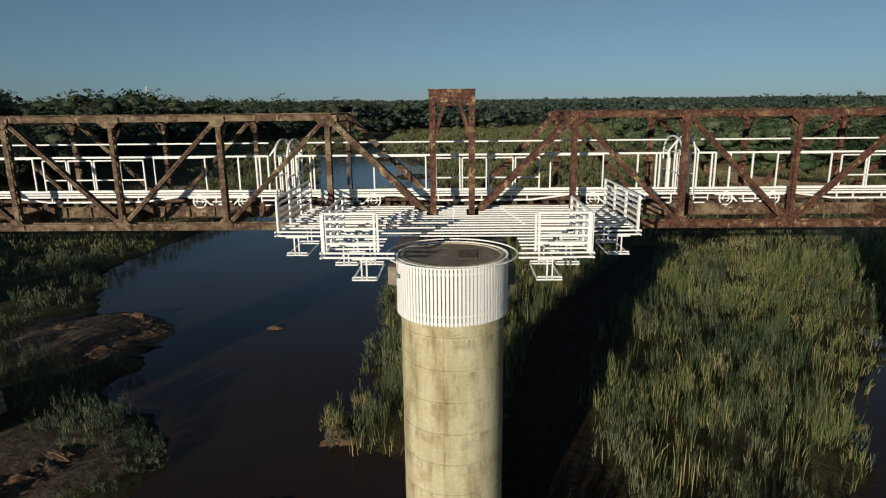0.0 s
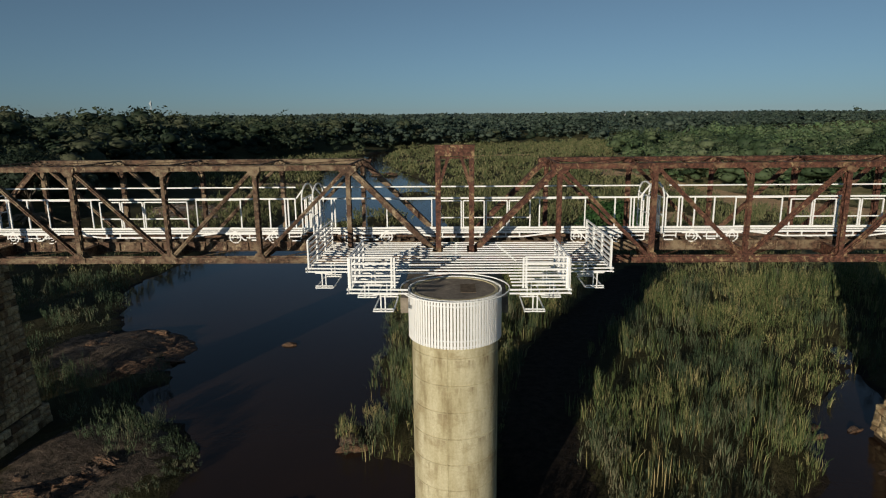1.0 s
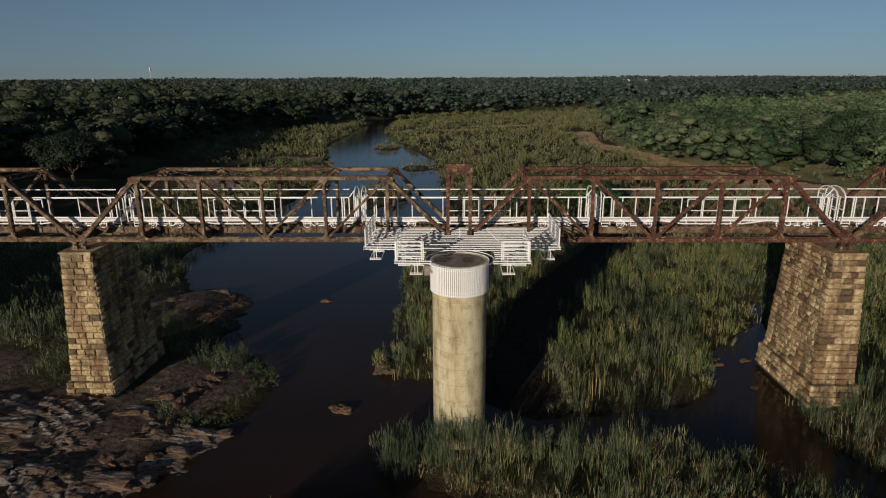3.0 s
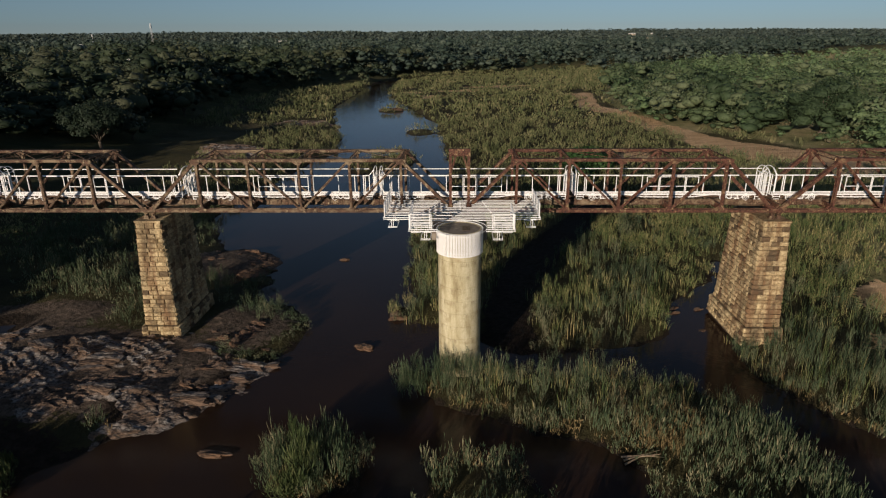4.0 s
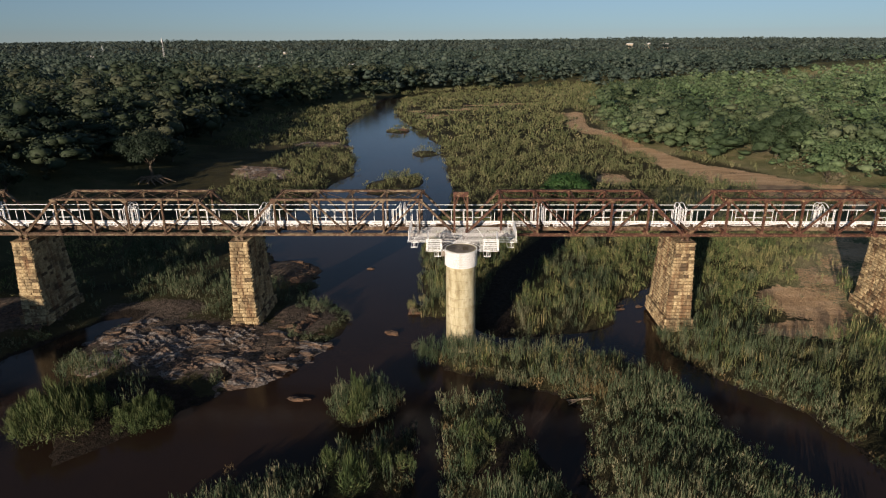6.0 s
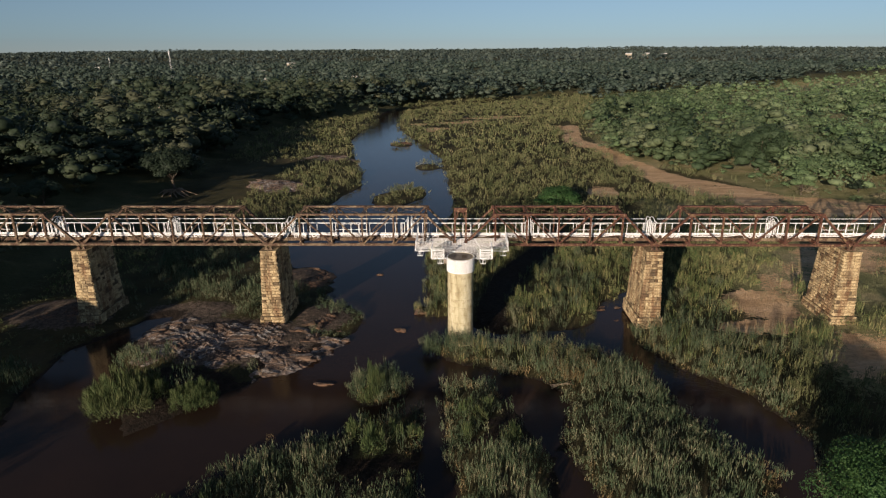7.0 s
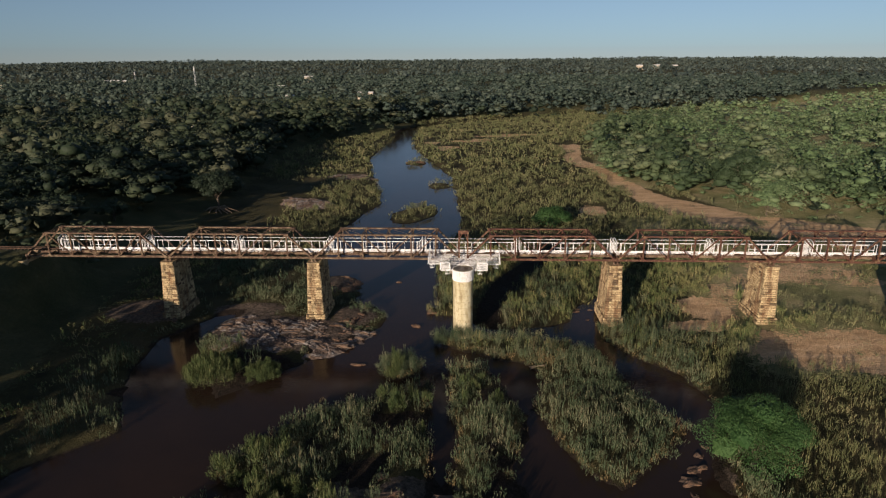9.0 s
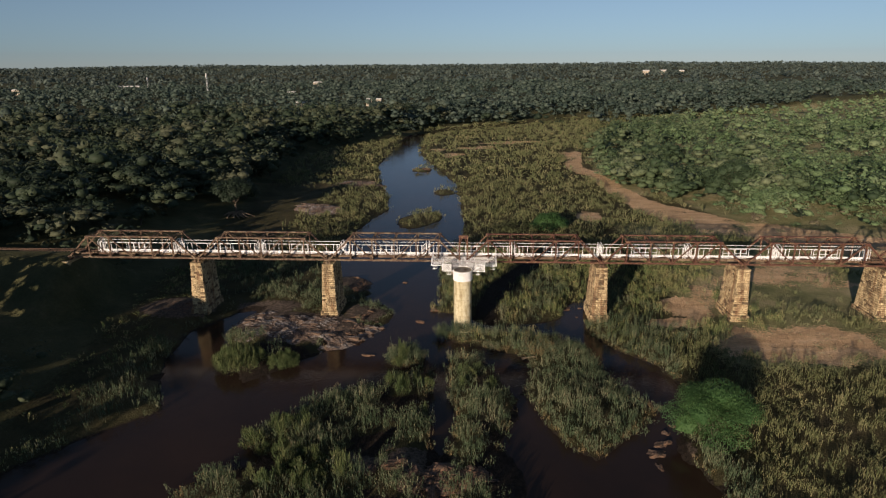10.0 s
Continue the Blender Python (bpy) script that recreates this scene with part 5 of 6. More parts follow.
FINE_TUFTS = [reed_tuft(i, 11, 1.0, 0.5, 0.035) for i in range(8)]
NEAR_CLUMPS = [plume_clump(200 + i, 54, 0.25, 0.075) for i in range(10)]
SHRUB_CLUMPS = [leaf_dome(220 + i, 330) for i in range(6)]
MID_CLUMPS = [plume_clump(240 + i, 34, 0.30, 0.10, 6) for i in range(8)]
FAR_CLUMPS = [plume_clump(260 + i, 18, 0.42, 0.17, 5) for i in range(8)]
OLIVE = "tall green and straw-coloured reeds on river islands"
only_reeds = lambda x, y: reediness(x, y) * (1 - 0.55 * shrubby(x, y))
FINE_CLUMPS = [plume_clump(280 + i, 112, 0.26, 0.036, 9, 0.3) for i in range(10)]
sow("reed_bed", (-14, -16), (50, 48), 0.5, FINE_TUFTS, 2.0, OLIVE, 1)
dark_patch = lambda x, y: np.maximum(smooth(0.42, 0.56, rough_noise(x, y, 5, 151)), 0.92 * smooth(4, -4, y))
sow_clumps("reed_bed", (-14, -16), (50, 48), 0.5, FINE_CLUMPS, 0.85, 3.1, OLIVE, 11, REED, lambda x, y: only_reeds(x, y) * (1 - dark_patch(x, y)))
sow_clumps("reed_bed", (-14, -16), (50, 48), 0.5, FINE_CLUMPS, 0.8, 3.1, "dark green young reeds between straw-coloured ones", 31, GREEN_REED, lambda x, y: only_reeds(x, y) * dark_patch(x, y))
off_near = lambda x, y: only_reeds(x, y) * ~((x > -14) & (x < 50) & (y > -16))
edge_strip = lambda x, y: smooth(0.1, 0.5, water_side(x, y)) * smooth(1.9, 1.2, water_side(x, y)) * (reediness(x, y) > 0.25)
sow_clumps("reed_bed", (-16, -25), (6, -7), 1.1, FINE_CLUMPS, 0.95, 3.5, OLIVE, 61, GREEN_REED, lambda x, y: smooth(0.0, 0.25, tall_stand(x, y)))
sow_clumps("reed_bed", (-40, -66), (44, -6), 0.9, MID_CLUMPS, 0.6, 1.5, "dry brown reeds along the island edges", 62, BROWN_REED, edge_strip)
sow_clumps("reed_bed", (11, -23), (22, -11), 0.9, FINE_CLUMPS, 0.75, 2.2, "withered orange-brown reeds by the muddy pool", 63, BROWN_REED, lambda x, y: smooth(0.0, 0.4, oval(x, y, 16.5, -16.5, 4.2, 5.5, -20)) * (water_side(x, y) > 0.2))
sow_clumps("reed_bed", (50, -10), (72, 48), 0.8, NEAR_CLUMPS, 0.75, 2.9, OLIVE, 17, REED, off_near)
# the darker leaf colour here stands in for shade on this side
sow_clumps("reed_bed", (-66, -10), (-14, 48), 0.8, NEAR_CLUMPS, 0.75, 2.7, OLIVE, 20, GREEN_REED, lambda x, y: off_near(x, y) * ~((x > -38) & (y < 30)))
sow_clumps("reed_bed", (-38, -10), (-14, 30), 0.7, FINE_CLUMPS, 0.8, 2.6, OLIVE, 23, GREEN_REED, only_reeds)
sow_clumps("reed_bed", (-66, -75), (43, -10), 1.0, NEAR_CLUMPS, 0.8, 3.1, OLIVE, 19, GREEN_REED, off_near)
sow_clumps("reed_bed", (43, -75), (72, -10), 0.55, NEAR_CLUMPS, 0.8, 2.8, OLIVE, 24, DRY_REED, off_near)
sow_clumps("shrub_thicket", (-46, -70), (42, -5), 0.26, SHRUB_CLUMPS, 1.5, 4.0, "dark green leafy willow shrubs crowding the river islands", 12, SHRUB, shrubby, "shrubs")
sow_clumps("reed_bed", (-105, 48), (112, 170), 0.24, MID_CLUMPS, 1.3, 3.0, "olive and straw reeds covering the bars upstream", 13, DRY_REED, reediness)
sow_clumps("reed_bed", (-115, 170), (330, 620), 0.085, FAR_CLUMPS, 2.2, 3.2, "distant olive reed flats along the river", 14, DRY_REED, reediness)
sow_clumps("reed_bed", (72, -85), (118, -22), 0.45, NEAR_CLUMPS, 0.75, 2.8, "tall straw-coloured reeds on the sandy bank", 18, DRY_REED, lambda x, y: np.maximum(reediness(x, y), 0.5))
sow_clumps("reed_bed", (-66, -170), (118, -75), 0.12, FAR_CLUMPS, 1.6, 2.8, OLIVE, 55, GREEN_REED, reediness)
sow_clumps("reed_bed", (72, -22), (128, 48), 0.3, MID_CLUMPS, 1.2, 2.4, "sparse reeds and grass on the sandy bank", 15, DRY_REED, reediness)
sow_clumps("grass_tufts", (44, -26), (125, 62), 0.3, MID_CLUMPS, 0.45, 0.9, "tufts of dry grass on the sandy bank", 51, DRY_REED, lambda x, y: 0.9 * smooth(0.45, 0.6, rough_noise(x, y, 6, 161)) * (water_side(x, y) > 1), "grass")
sow_clumps("reed_bed", (-105, -110), (-66, 48), 0.3, MID_CLUMPS, 1.2, 1.8, "low reeds in the shade of the wooded bank", 16, REED, reediness)


driftwood = thing("driftwood", "bleached dead branches stranded by the muddy pool", "driftwood", at=(14.2, -20.3, 0.5))
r = random.Random(61)
for i in range(5):
    a = r.uniform(-0.5, 0.5) + (0 if i else 0.1)
    q = r.uniform(0.9, 1.9)
    part("branch", Shape().rod([(-q * math.cos(a), -q * math.sin(a), -0.25), (0, r.uniform(-0.15, 0.15), 0.12), (q * math.cos(a), q * math.sin(a), r.uniform(0.0, 0.5))], 1, 5, [0.09, 0.06, 0.02]), ROOT, driftwood)


# ---- trees ----
def lobes_for(seed, count, wide, tall, low):
    """Lobes of a crown: centre, and radii."""
    r = random.Random(seed)
    out = []
    for i in range(count):
        a, q = i * 2.4 + r.uniform(-0.4, 0.4), wide * 0.5 * math.sqrt((i + 0.3) / count) * r.uniform(0.75, 1.0)
        rad = wide * r.uniform(0.17, 0.27)
        top = tall - rad * 0.55 - (q / (wide * 0.5)) ** 2 * (tall - low) * 0.55
        out.append((q * math.cos(a), q * math.sin(a), r.uniform(max(low, top - (tall - low) * 0.35), top), rad, rad * r.uniform(0.6, 0.85)))
    return out


def crown(seed, lobes, leaves, size, stray=0.33, bend=0.18):
    """Leaf clumps strewn over the lobes, each a small bent pair of triangles facing outwards."""
    g = np.random.default_rng(seed)
    L = np.array(lobes)
    pick = g.choice(len(L), leaves, p=L[:, 3] ** 2 / (L[:, 3] ** 2).sum())
    d = g.normal(size=(leaves, 3))
    d /= np.linalg.norm(d, axis=1)[:, None]
    d[:, 2] = np.where(d[:, 2] < -0.35, -d[:, 2], d[:, 2])
    c = L[pick, :3] + d * np.stack([L[pick, 3], L[pick, 3], L[pick, 4]], -1) * g.uniform(0.72, 1.06, leaves)[:, None]
    nrm = d + g.normal(0, stray, (leaves, 3)) + np.array([0, 0, 0.25])
    nrm /= np.linalg.norm(nrm, axis=1)[:, None]
    u = np.cross(nrm, g.normal(size=(leaves, 3)))
    u /= np.linalg.norm(u, axis=1)[:, None]
    w = np.cross(nrm, u)
    s = (size * g.uniform(0.55, 1.3, leaves))[:, None]
    v = np.stack([c - u * s, c - w * s * 0.55 + nrm * s * bend, c + u * s, c + w * s * 0.55 + nrm * s * bend], 1).reshape(-1, 3)
    k = np.arange(leaves)[:, None] * 4
    return v, np.concatenate([k + [0, 1, 3], k + [1, 2, 3]])


def limbs(seed, lobes, trunk_r, low):
    """A tapered trunk that forks into limbs reaching the lobes."""
    r = random.Random(seed)
    s = Shape()
    lean = (r.uniform(-0.3, 0.3), r.uniform(-0.3, 0.3))
    fork = (lean[0], lean[1], low * 0.75)
    s.rod([(0, 0, -0.4), (lean[0] * 0.3, lean[1] * 0.3, low * 0.3), fork], 1, 8, [trunk_r * 1.5, trunk_r, trunk_r * 0.8])
    for x, y, z, rad, _ in lobes[:9]:
        mid = (fork[0] * 0.5 + x * 0.5 + r.uniform(-0.3, 0.3), fork[1] * 0.5 + y * 0.5, fork[2] + (z - fork[2]) * 0.6)
        s.rod([fork, mid, (x, y, z)], 1, 5, [trunk_r * 0.5, trunk_r * 0.3, trunk_r * 0.12])
    return s


def ball(cuts):
    bm = bmesh.new()
    bmesh.ops.create_icosphere(bm, subdivisions=cuts, radius=1.0)
    v, f = np.array([p.co[:] for p in bm.verts]), np.array([[p.index for p in q.verts] for q in bm.faces])
    bm.free()
    return v, f


BALLS = {1: ball(1), 2: ball(2)}


def crown_bodies(seed, lobes, v, f, cuts, count):
    """Adds the dense inner masses of the largest lobes to the leaves of a crown."""
    g = np.random.default_rng(seed + 7)
    bv, bf = BALLS[cuts]
    vs, fs, k = [v], [f], len(v)
    for x, y, z, r1, r2 in sorted(lobes, key=lambda q: -q[3])[:count]:
        vs.append(bv * np.array([r1, r1, r2]) * g.uniform(0.62, 1.0, (len(bv), 1)) + np.array([x, y, z]))
        fs.append(bf + k)
        k += len(bv)
    return np.concatenate(vs), np.concatenate(fs)


def build_tree(seed, wide, tall, low, leaves, size, mat, label, group, lobe_count=16, name="tree", cores=0, stray=0.22):
    lobes = lobes_for(seed, lobe_count, wide, tall, low)
    tree = thing(name, label, name, group)
    part("trunk", limbs(seed, lobes, wide * 0.028, low), BARK, tree, smooth=True)
    v, f = crown(seed, lobes, leaves, size, stray)
    if cores:
        v, f = crown_bodies(seed, [(x, y, z - 0.1 * r2, r1 * 0.74, r2 * 0.74) for x, y, z, r1, r2 in lobes], v, f, 1, cores)
    part("crown", mesh_from("crown", v, f, mat), mat, tree)
    return tree


def plant(tree, x, y, size=1.0, turn=0.0, sink=0.1, copy=True):
    m = pose(x, y, float(height(x, y)) - sink, 0, 0, turn)
    if copy:
        ob = copy_thing(tree, m)
    else:
        ob = tree
        ob.matrix_basis = m
    ob.scale = (size, size, size)
    return ob


green_tree = build_tree(101, 11.5, 9.8, 1.0, 30000, 0.115, FRESH_LEAF, "dense rounded fresh-green tree beside the river arm", "", 25, cores=10, stray=0.5)
plant(green_tree, 40.8, -48.4, 1.06, 20, copy=False)
bank_tree = build_tree(102, 13.0, 12.5, 5.0, 7000, 0.26, WOOD_LEAF, "wide dark tree with bare eroded roots on the bank", "", 18, cores=18)
r = random.Random(31)
for i in range(26):
    a, q = r.uniform(0, 6.28), r.uniform(2.5, 6.0)
    s = Shape().rod([(0.4 * math.cos(a), 0.4 * math.sin(a), 1.2), (q * 0.4 * math.cos(a), q * 0.4 * math.sin(a), r.uniform(0.6, 1.4)), (q * math.cos(a + 0.3), q * math.sin(a + 0.3), -0.6)], 1, 5, [0.25, 0.18, 0.07])
    part("root", s, ROOT, bank_tree, "bleached bare root")
plant(bank_tree, -92, 96, 1.3, 0, copy=False)
river_bush = build_tree(103, 9.0, 5.2, 0.5, 5000, 0.24, FRESH_LEAF, "round green bush standing among straw reeds", "", 18, "bush")
plant(river_bush, 29.5, 80.5, 1.3, 0, copy=False)
right_tree = build_tree(104, 15.5, 14.5, 1.0, 9000, 0.24, BANK_LEAF, "broad rounded green tree above the sandy track", "", 26, cores=26)
plant(right_tree, 107, 126, 1.25, 0, copy=False)


def build_willow(seed, wide, tall, stems):
    """A shrub of many upright clumps of narrow leaves, tallest in the middle."""
    g = np.random.default_rng(seed)
    a, q = np.arange(stems) * 2.4, wide / 2 * np.sqrt((np.arange(stems) + 0.3) / stems) * g.uniform(0.8, 1.05, stems)
    high = tall * (1 - 0.5 * (q / (wide / 2)) ** 2) * g.uniform(0.7, 1.1, stems)
    domes = [leaf_dome(seed + i, 380) for i in range(5)]
    vs, k = [], 0
    for i in range(stems):
        v = domes[i % 5][0]
        t = g.uniform(0, 6.28)
        turned = np.stack([v[:, 0] * np.cos(t) - v[:, 1] * np.sin(t), v[:, 0] * np.sin(t) + v[:, 1] * np.cos(t), v[:, 2]], -1)
        vs.append(turned * np.array([1.35, 1.35, high[i]]) + np.array([q[i] * np.cos(a[i]), q[i] * np.sin(a[i]), 0]))
    v = np.concatenate(vs)
    bush = thing("bush", "bushy grey-green willow on the mid-river island", "bush", "willows of the river islands")
    s = Shape()
    for i in range(0, stems, 3):
        s.rod([(q[i] * 0.3 * math.cos(a[i]), q[i] * 0.3 * math.sin(a[i]), -0.4), (q[i] * math.cos(a[i]), q[i] * math.sin(a[i]), high[i] * 0.6)], 1, 5, [0.09, 0.04])
    part("stems", s, BARK, bush)
    part("crown", mesh_from("crown", v, np.arange(len(v)).reshape(-1, 4), SHRUB), SHRUB, bush)
    return bush


willow = build_willow(105, 9.5, 4.6, 30)
plant(willow, -44.4, -25.8, 1.1, 0, copy=False)
plant(willow, -35.6, -24.8, 0.72, 90)

TREES = [build_tree(110 + i, 8.5 + 1.6 * (i % 3), 7.5 + 1.2 * (i % 4), 1.4 + 0.4 * (i % 3), 1500, 0.24, (WOOD_LEAF, LIGHT_LEAF)[i in (2, 4)],
                    ("dark bushveld tree with a spreading crown on the bank", "pale green thorn tree with a flat crown on the bank")[i in (2, 4)], "bank trees", 13, cores=13) for i in range(6)]
first_spots = [(-104, 34), (-112, 62), (112, 100), (-118, -70), (99, 142), (-128, 44)]
for i, (t2, (x, y)) in enumerate(zip(TREES, first_spots)):
    plant(t2, x, y, 1.0, 40 * i, copy=False)
r = random.Random(9)
spots = list(first_spots)
tries = 0
while len(spots) < 44 and tries < 6000:
    tries += 1
    x, y = r.uniform(-170, 190), r.uniform(-160, 330)
    px, py = np.array([x]), np.array([y])
    left, right = float(beside(px, py, LEFT_BANK)[0]), -float(beside(px, py, RIGHT_BANK)[0])
    if not ((24 if y < -8 else 2) < left < 70 or 4 < right < 55) or -34 < y < 13 and (x < -84 or x > 120) or min(math.hypot(x - a, y - c) for a, c in spots) < 6.5:
        continue
    if -140 < x < -80 and 8 < y < 165 and r.random() < 0.75:
        continue
    if math.hypot(x + 92, y - 96) < 22 or abs(x + 84) < 24 and 50 < y < 100 or math.hypot(x - 107, y - 126) < 13 or right > 4 and y < 60:
        continue
    spots.append((x, y))
    plant(TREES[r.choice((0, 1, 3, 5)) if left > 0 else r.choice((0, 1, 3, 5, 2))], x, y, r.uniform(0.75, 1.25) * (1.1 if left > 0 else 0.72), r.uniform(0, 360))


# ---- far woods ----
def wood_crown(seed, leaves, size, lobe_count, cores, full=0.78):
    """A tree of the woods: leaf clumps over many lobes round a few small dense cores."""
    g = np.random.default_rng(seed + 3)
    lobes = [(x, y, z, r1 * g.uniform(0.75, 1.35), r2 * g.uniform(0.75, 1.25)) for x, y, z, r1, r2 in lobes_for(seed, lobe_count, 0.92, 0.95, 0.16)]
    inner = [(x * 0.9, y * 0.9, z - 0.04, r1 * full, r2 * full) for x, y, z, r1, r2 in lobes]
    v, f = crown_bodies(seed, inner, *crown(seed, lobes, leaves, size, 0.2, 0.1), 1, cores)
    return v, np.zeros((0, 4), int), f


def sow_wood(name, near, far, spacing, tufts, size_range, mat, label, seed, side, edge_only=False):
    g = np.random.default_rng(seed)
    half = 0.74
    count = int(half * ((far + 150) ** 2) / spacing ** 2)
    rad = np.sqrt(g.uniform(((near + 100) / (far + 150)) ** 2, 1, count)) * (far + 150)
    ang = g.uniform(-half, half, count)
    x, y = rad * np.sin(ang), rad * np.cos(ang) - 150
    left, right = beside(x, y, LEFT_BANK), -beside(x, y, RIGHT_BANK)
    inside = np.where(left > 3, 1, np.where(right > 3, 2, 0))
    inside = np.where((left > 3) & (right > 3), np.where(x > 120, 2, 1), inside)
    inside = np.where((inside == 0) & (y > 470) & (water_side(x, y) > 3), 1, inside)
    ok = (inside == side) & (y > -120) & ~((y > -34) & (y < 13) & (x < -84) & (x > -150)) & ~((x < 135) & (x > 90) & (y < 75))
    dens = smooth(0.2, 0.45, rough_noise(x, y, 45, 201)) if side == 1 else smooth(0.28, 0.5, rough_noise(x, y, 38, 211))
    ok &= g.random(count) < 0.35 + 0.65 * dens
    if edge_only:
        ok &= g.random(count) < smooth(75, 20, right) * smooth(95, 130, y) + 0.12
    elif side == 2:
        ok &= g.random(count) < 0.2 + 0.8 * np.maximum(smooth(15, 65, right), smooth(140, 105, y))
    ok &= ~((x > -140) & (x < -80) & (y > 8) & (y < 165) & (g.random(count) < 0.45))
    ok &= ~((np.hypot(x + 92, y - 96) < 22) | ((np.abs(x + 84) < 26) & (y > 50) & (y < 100)) | (np.hypot(x - 107, y - 126) < 12))
    x, y = x[ok], y[ok]
    z = height(x, y) - 0.5
    w = (size_range[0] + (size_range[1] - size_range[0]) * g.random(len(x)) ** 1.5) * (0.8 + 0.5 * rough_noise(x, y, 60, 221))
    return tagged(scatter(name, tufts, np.stack([x, y, z], -1), np.stack([w, w * g.uniform(0.66, 1.0, len(x))], -1), g.uniform(0, 6.28, len(x)), g.integers(0, len(tufts), len(x)), mat, True),
                  label, "woods", kind="stuff")


WOOD_NEAR = [wood_crown(290 + i, 330, 0.027, 9 + i % 4, 8) for i in range(8)]
WOOD_A = [wood_crown(300 + i, 80, 0.046, 7 + i % 3, 4) for i in range(8)]
SCRUB_NEAR = [wood_crown(310 + i, 210, 0.034, 9, 2, 0.68) for i in range(8)]
SCRUB = [wood_crown(330 + i, 70, 0.054, 7, 1, 0.68) for i in range(8)]
WOOD_B = [wood_crown(320 + i, 22, 0.085, 5, 2) for i in range(8)]


def far_crown(seed):
    """A distant crown: a few broad leaf masses piled into a low uneven dome."""
    v, f = crown(seed, lobes_for(seed, 4, 0.95, 0.85, 0.2), 9, 0.27)
    return v, np.zeros((0, 4), int), f


WOOD_C = [far_crown(340 + i) for i in range(6)]
DARK = "dense dark-green bushveld woods on the far bank"
PALE = "lighter green thorn scrub covering the gentle slope"
sow_wood("woods", 0, 230, 10.0, WOOD_NEAR, (7, 22), WOOD_LEAF, DARK, 1, 1)
sow_wood("woods", 0, 230, 7.2, SCRUB_NEAR, (2.5, 14), LIGHT_LEAF, PALE, 2, 2)
sow_wood("woods", 0, 230, 9, WOOD_NEAR, (7, 17), BANK_LEAF, "dark green trees lining the sandy track", 7, 2, True)
sow_wood("woods", 0, 330, 15.0, SCRUB_NEAR, (2.5, 6), DRY_SHRUB, "bare grey-brown thorn bushes among green scrub", 41, 2)
sow_wood("woods", 0, 330, 8.0, SCRUB, (4, 8), WOOD_LEAF, "low dark undergrowth between the trees", 43, 1)
sow_wood("woods", 180, 480, 10.5, WOOD_A, (8, 24), WOOD_LEAF, DARK, 21, 1)
sow_wood("woods", 180, 480, 8.8, SCRUB, (3.5, 16), LIGHT_LEAF, PALE, 22, 2)
sow_wood("woods", 180, 480, 10, WOOD_A, (8, 18), BANK_LEAF, "dark green trees lining the sandy track", 27, 2, True)
# mostly unseen woods, added so that their shade falls on the left foreground
g = np.random.default_rng(77)
bx, by = g.uniform(-215, -84, 700), g.uniform(-330, 40, 700)
ok = (beside(bx, by, LEFT_BANK) > np.where(by < -8, 26, 4)) & ~((by > -34) & (by < 13) & (bx > -150)) & ~((bx > -170) & (by > -40) & (g.random(700) < 0.4))
bx, by = bx[ok], by[ok]
bw = g.uniform(9, 14, len(bx)) + 6 * (by < -40)
tagged(scatter("woods", WOOD_B, np.stack([bx, by, height(bx, by) - 0.5], -1), np.stack([bw, bw * g.uniform(0.8, 1.05, len(bx))], -1), g.uniform(0, 6.28, len(bx)), g.integers(0, 6, len(bx)), WOOD_LEAF, True), DARK, "woods", kind="stuff")
ex, ey = g.uniform(-70, 420, 2600), g.uniform(420, 820, 2600)
side = beside(ex, ey, LEFT_BANK)
ok = (side > 2) & (side < 85) & (water_side(ex, ey) > 2)
ex, ey = ex[ok], ey[ok]
ew = g.uniform(9, 19, len(ex))
tagged(scatter("woods", WOOD_B, np.stack([ex, ey, height(ex, ey) - 0.5], -1), np.stack([ew, ew * g.uniform(0.75, 1.0, len(ex))], -1), g.uniform(0, 6.28, len(ex)), g.integers(0, 8, len(ex)), MID_HAZE_LEAF, True), "tall dark trees lining the upstream bend of the river", "woods", kind="stuff")
sow_wood("woods", 430, 1300, 17.0, WOOD_B, (9, 23), MID_HAZE_LEAF, DARK, 3, 1)
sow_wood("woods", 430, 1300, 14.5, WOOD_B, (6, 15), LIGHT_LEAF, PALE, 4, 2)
sow_wood("woods", 1250, 4650, 37, WOOD_C, (11, 23), FAR_HAZE_LEAF, DARK, 5, 1)
sow_wood("woods", 1250, 4650, 34, WOOD_C, (10, 22), FAR_HAZE_LEAF, DARK, 6, 2)


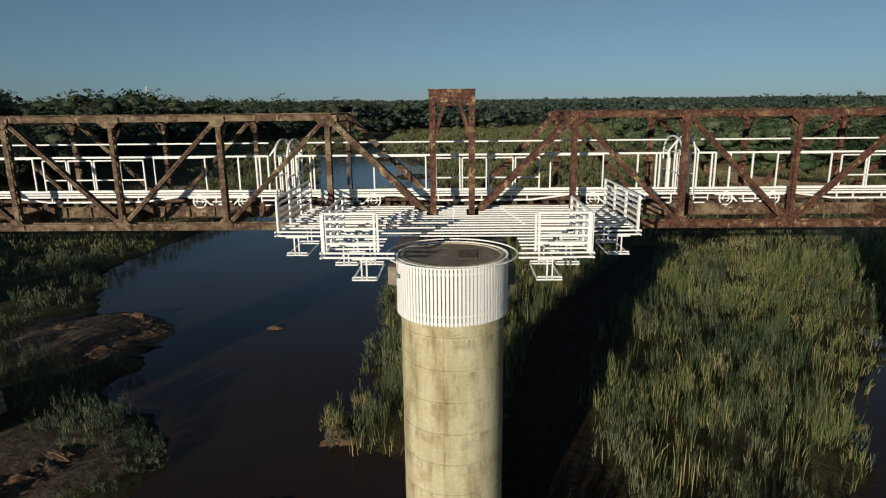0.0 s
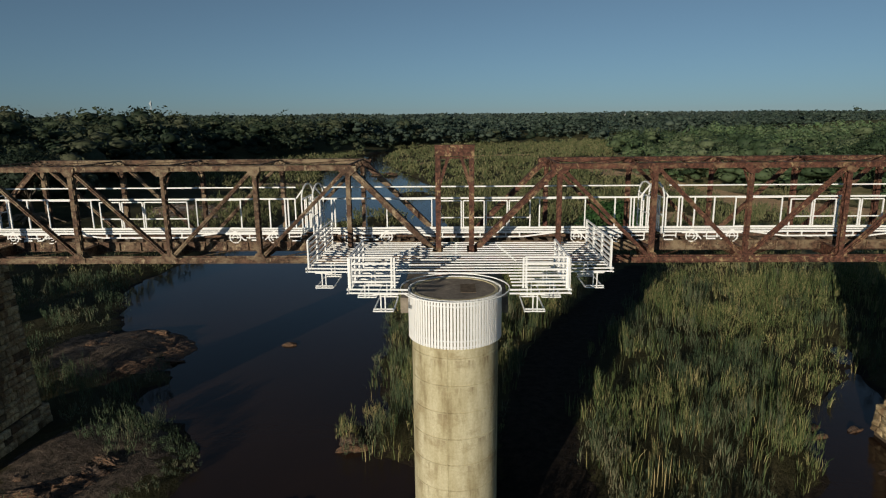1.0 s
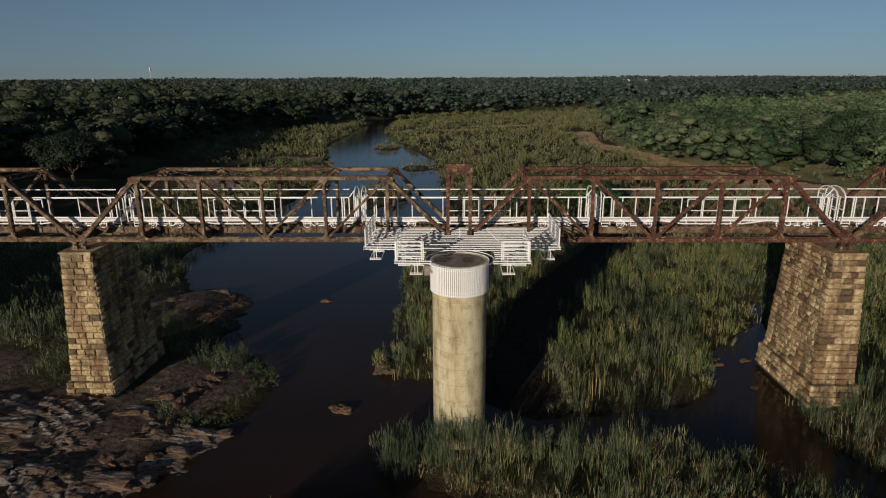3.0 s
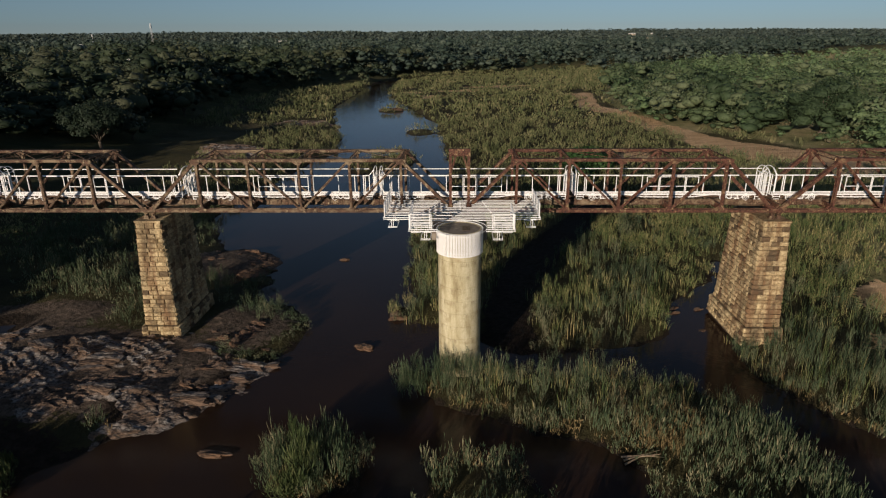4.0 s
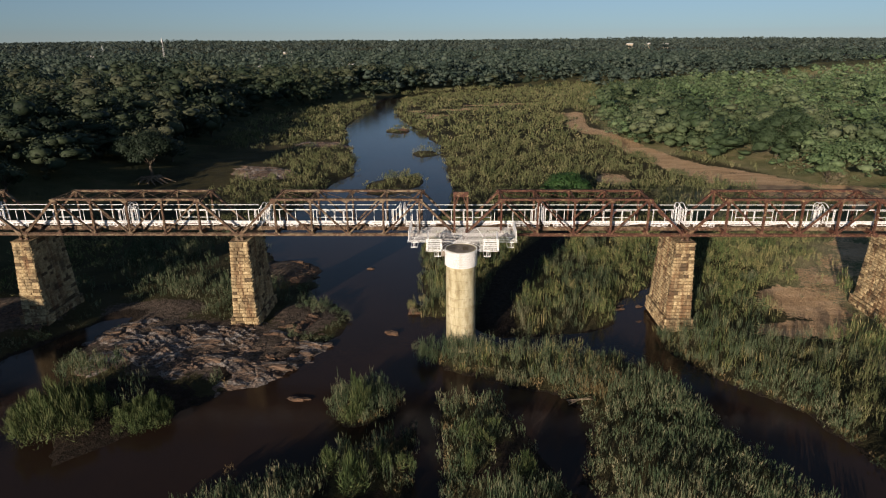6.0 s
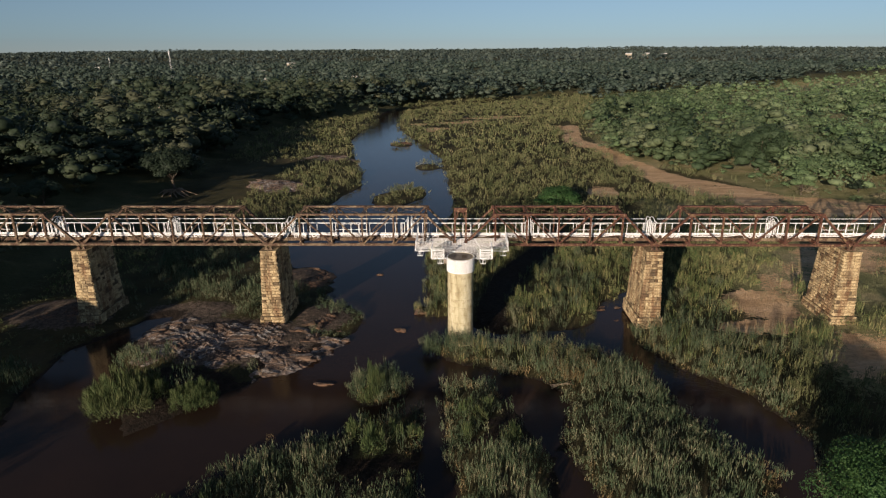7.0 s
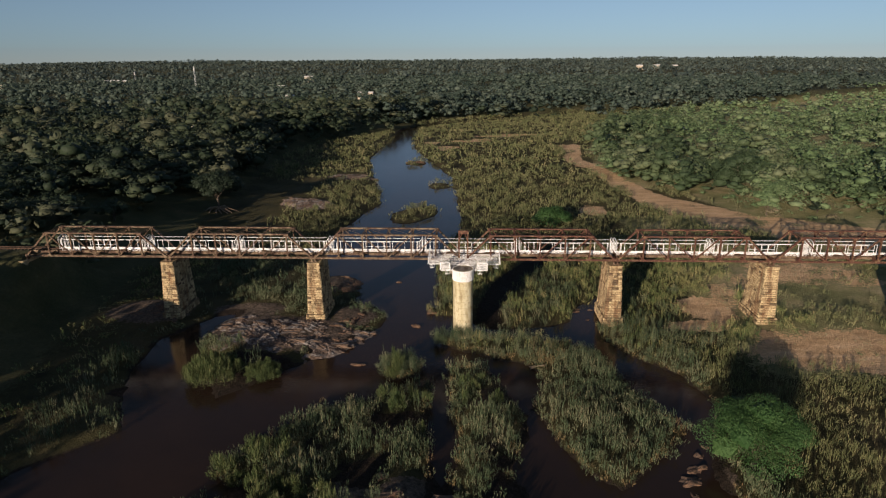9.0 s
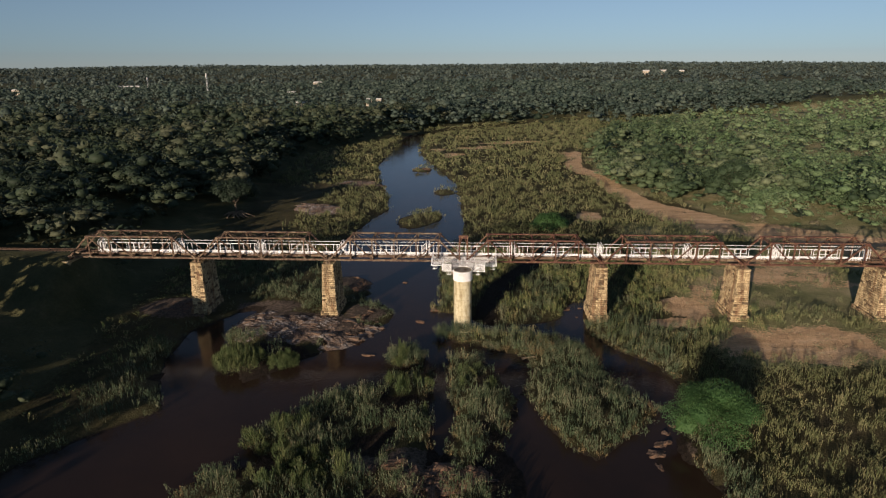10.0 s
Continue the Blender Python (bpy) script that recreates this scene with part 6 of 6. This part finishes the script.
# ---- far buildings and masts ----
def build_house(x, y, long, deep, tall, turn, label):
    z = float(height(x, y))
    house = thing("house", label, "house", "far houses in the woods")
    house.matrix_basis = pose(x, y, z, 0, 0, turn)
    part("wall", Shape().box((-long / 2, -deep / 2, -1), (long / 2, deep / 2, tall)), WALLING, house)
    s = Shape().add([(-long / 2 - 0.5, -deep / 2 - 0.5, tall), (long / 2 + 0.5, -deep / 2 - 0.5, tall), (long / 2 + 0.5, deep / 2 + 0.5, tall), (-long / 2 - 0.5, deep / 2 + 0.5, tall),
                     (-long / 2 - 0.5, 0, tall + deep * 0.3), (long / 2 + 0.5, 0, tall + deep * 0.3)], [(0, 1, 5, 4), (2, 3, 4, 5), (0, 4, 3), (1, 2, 5), (3, 2, 1, 0)])
    part("roof", s, ROOF, house, "pale metal sheet roof")
    for i in range(3):
        wx2 = -long / 2 + long * (i + 0.5) / 3
        part("window", Shape().box((wx2 - 0.6, -deep / 2 - 0.05, tall * 0.4), (wx2 + 0.6, -deep / 2 + 0.05, tall * 0.8)), DARK_GLASS, house)
    return house


for x, y, long, deep, tall, turn in ((-690, 1080, 40, 9, 8.6, 8), (-136, 648, 7, 4, 8.2, 5), (-124, 652, 6, 4, 8.2, -8), (-275, 785, 11, 5, 8.2, 3), (-340, 1195, 20, 7, 10.5, -4),
                                     (-198, 560, 9, 4, 9, 2), (-198, 155, 7, 4, 6.5, 12), (-157, 99, 9, 4, 4.2, 3), (-191, 308, 9, 4, 8.5, -6), (-365, 327, 12, 5, 10, 5), (-800, 918, 14, 5, 9.5, 0), (560, 2060, 20, 10, 13, 0), (620, 2080, 26, 10, 13.5, 5), (690, 2100, 16, 10, 12.5, -5)):
    build_house(x, y, long, deep, tall, turn, "low pale-roofed house half hidden among dark trees")


def build_mast(x, y, tall, label):
    z = float(height(x, y))
    mast = thing("radio_mast", label, "radio mast", "far radio masts", at=(x, y, z))
    for k in range(3):
        a = radians(120 * k)
        part("leg", Shape().rod([(1.6 * math.cos(a), 1.6 * math.sin(a), -1), (0.35 * math.cos(a), 0.35 * math.sin(a), tall)], 0.11, 5), GALVANISED, mast)
    s = Shape()
    levels = 12
    for i in range(levels):
        for k in range(3):
            f0, f1 = i / levels, (i + 1) / levels
            a, c = radians(120 * k), radians(120 * (k + 1))
            r0, r1 = 1.6 - 1.25 * f0, 1.6 - 1.25 * f1
            s.beam((r0 * math.cos(a), r0 * math.sin(a), tall * f0), (r1 * math.cos(c), r1 * math.sin(c), tall * f1), 0.075, 0.075)
    part("lattice", s, GALVANISED, mast)
    for k in range(3):
        a = radians(120 * k + 40)
        part("antenna_panel", Shape().box((0.9 * math.cos(a) - 0.25, 0.9 * math.sin(a) - 0.25, tall - 6), (0.9 * math.cos(a) + 0.25, 0.9 * math.sin(a) + 0.25, tall - 2)), ROOF, mast)
    return mast


build_mast(-384, 745, 36, "slender pale lattice radio mast rising above the trees")
build_mast(-640, 1060, 30, "distant thin lattice mast above the woods")
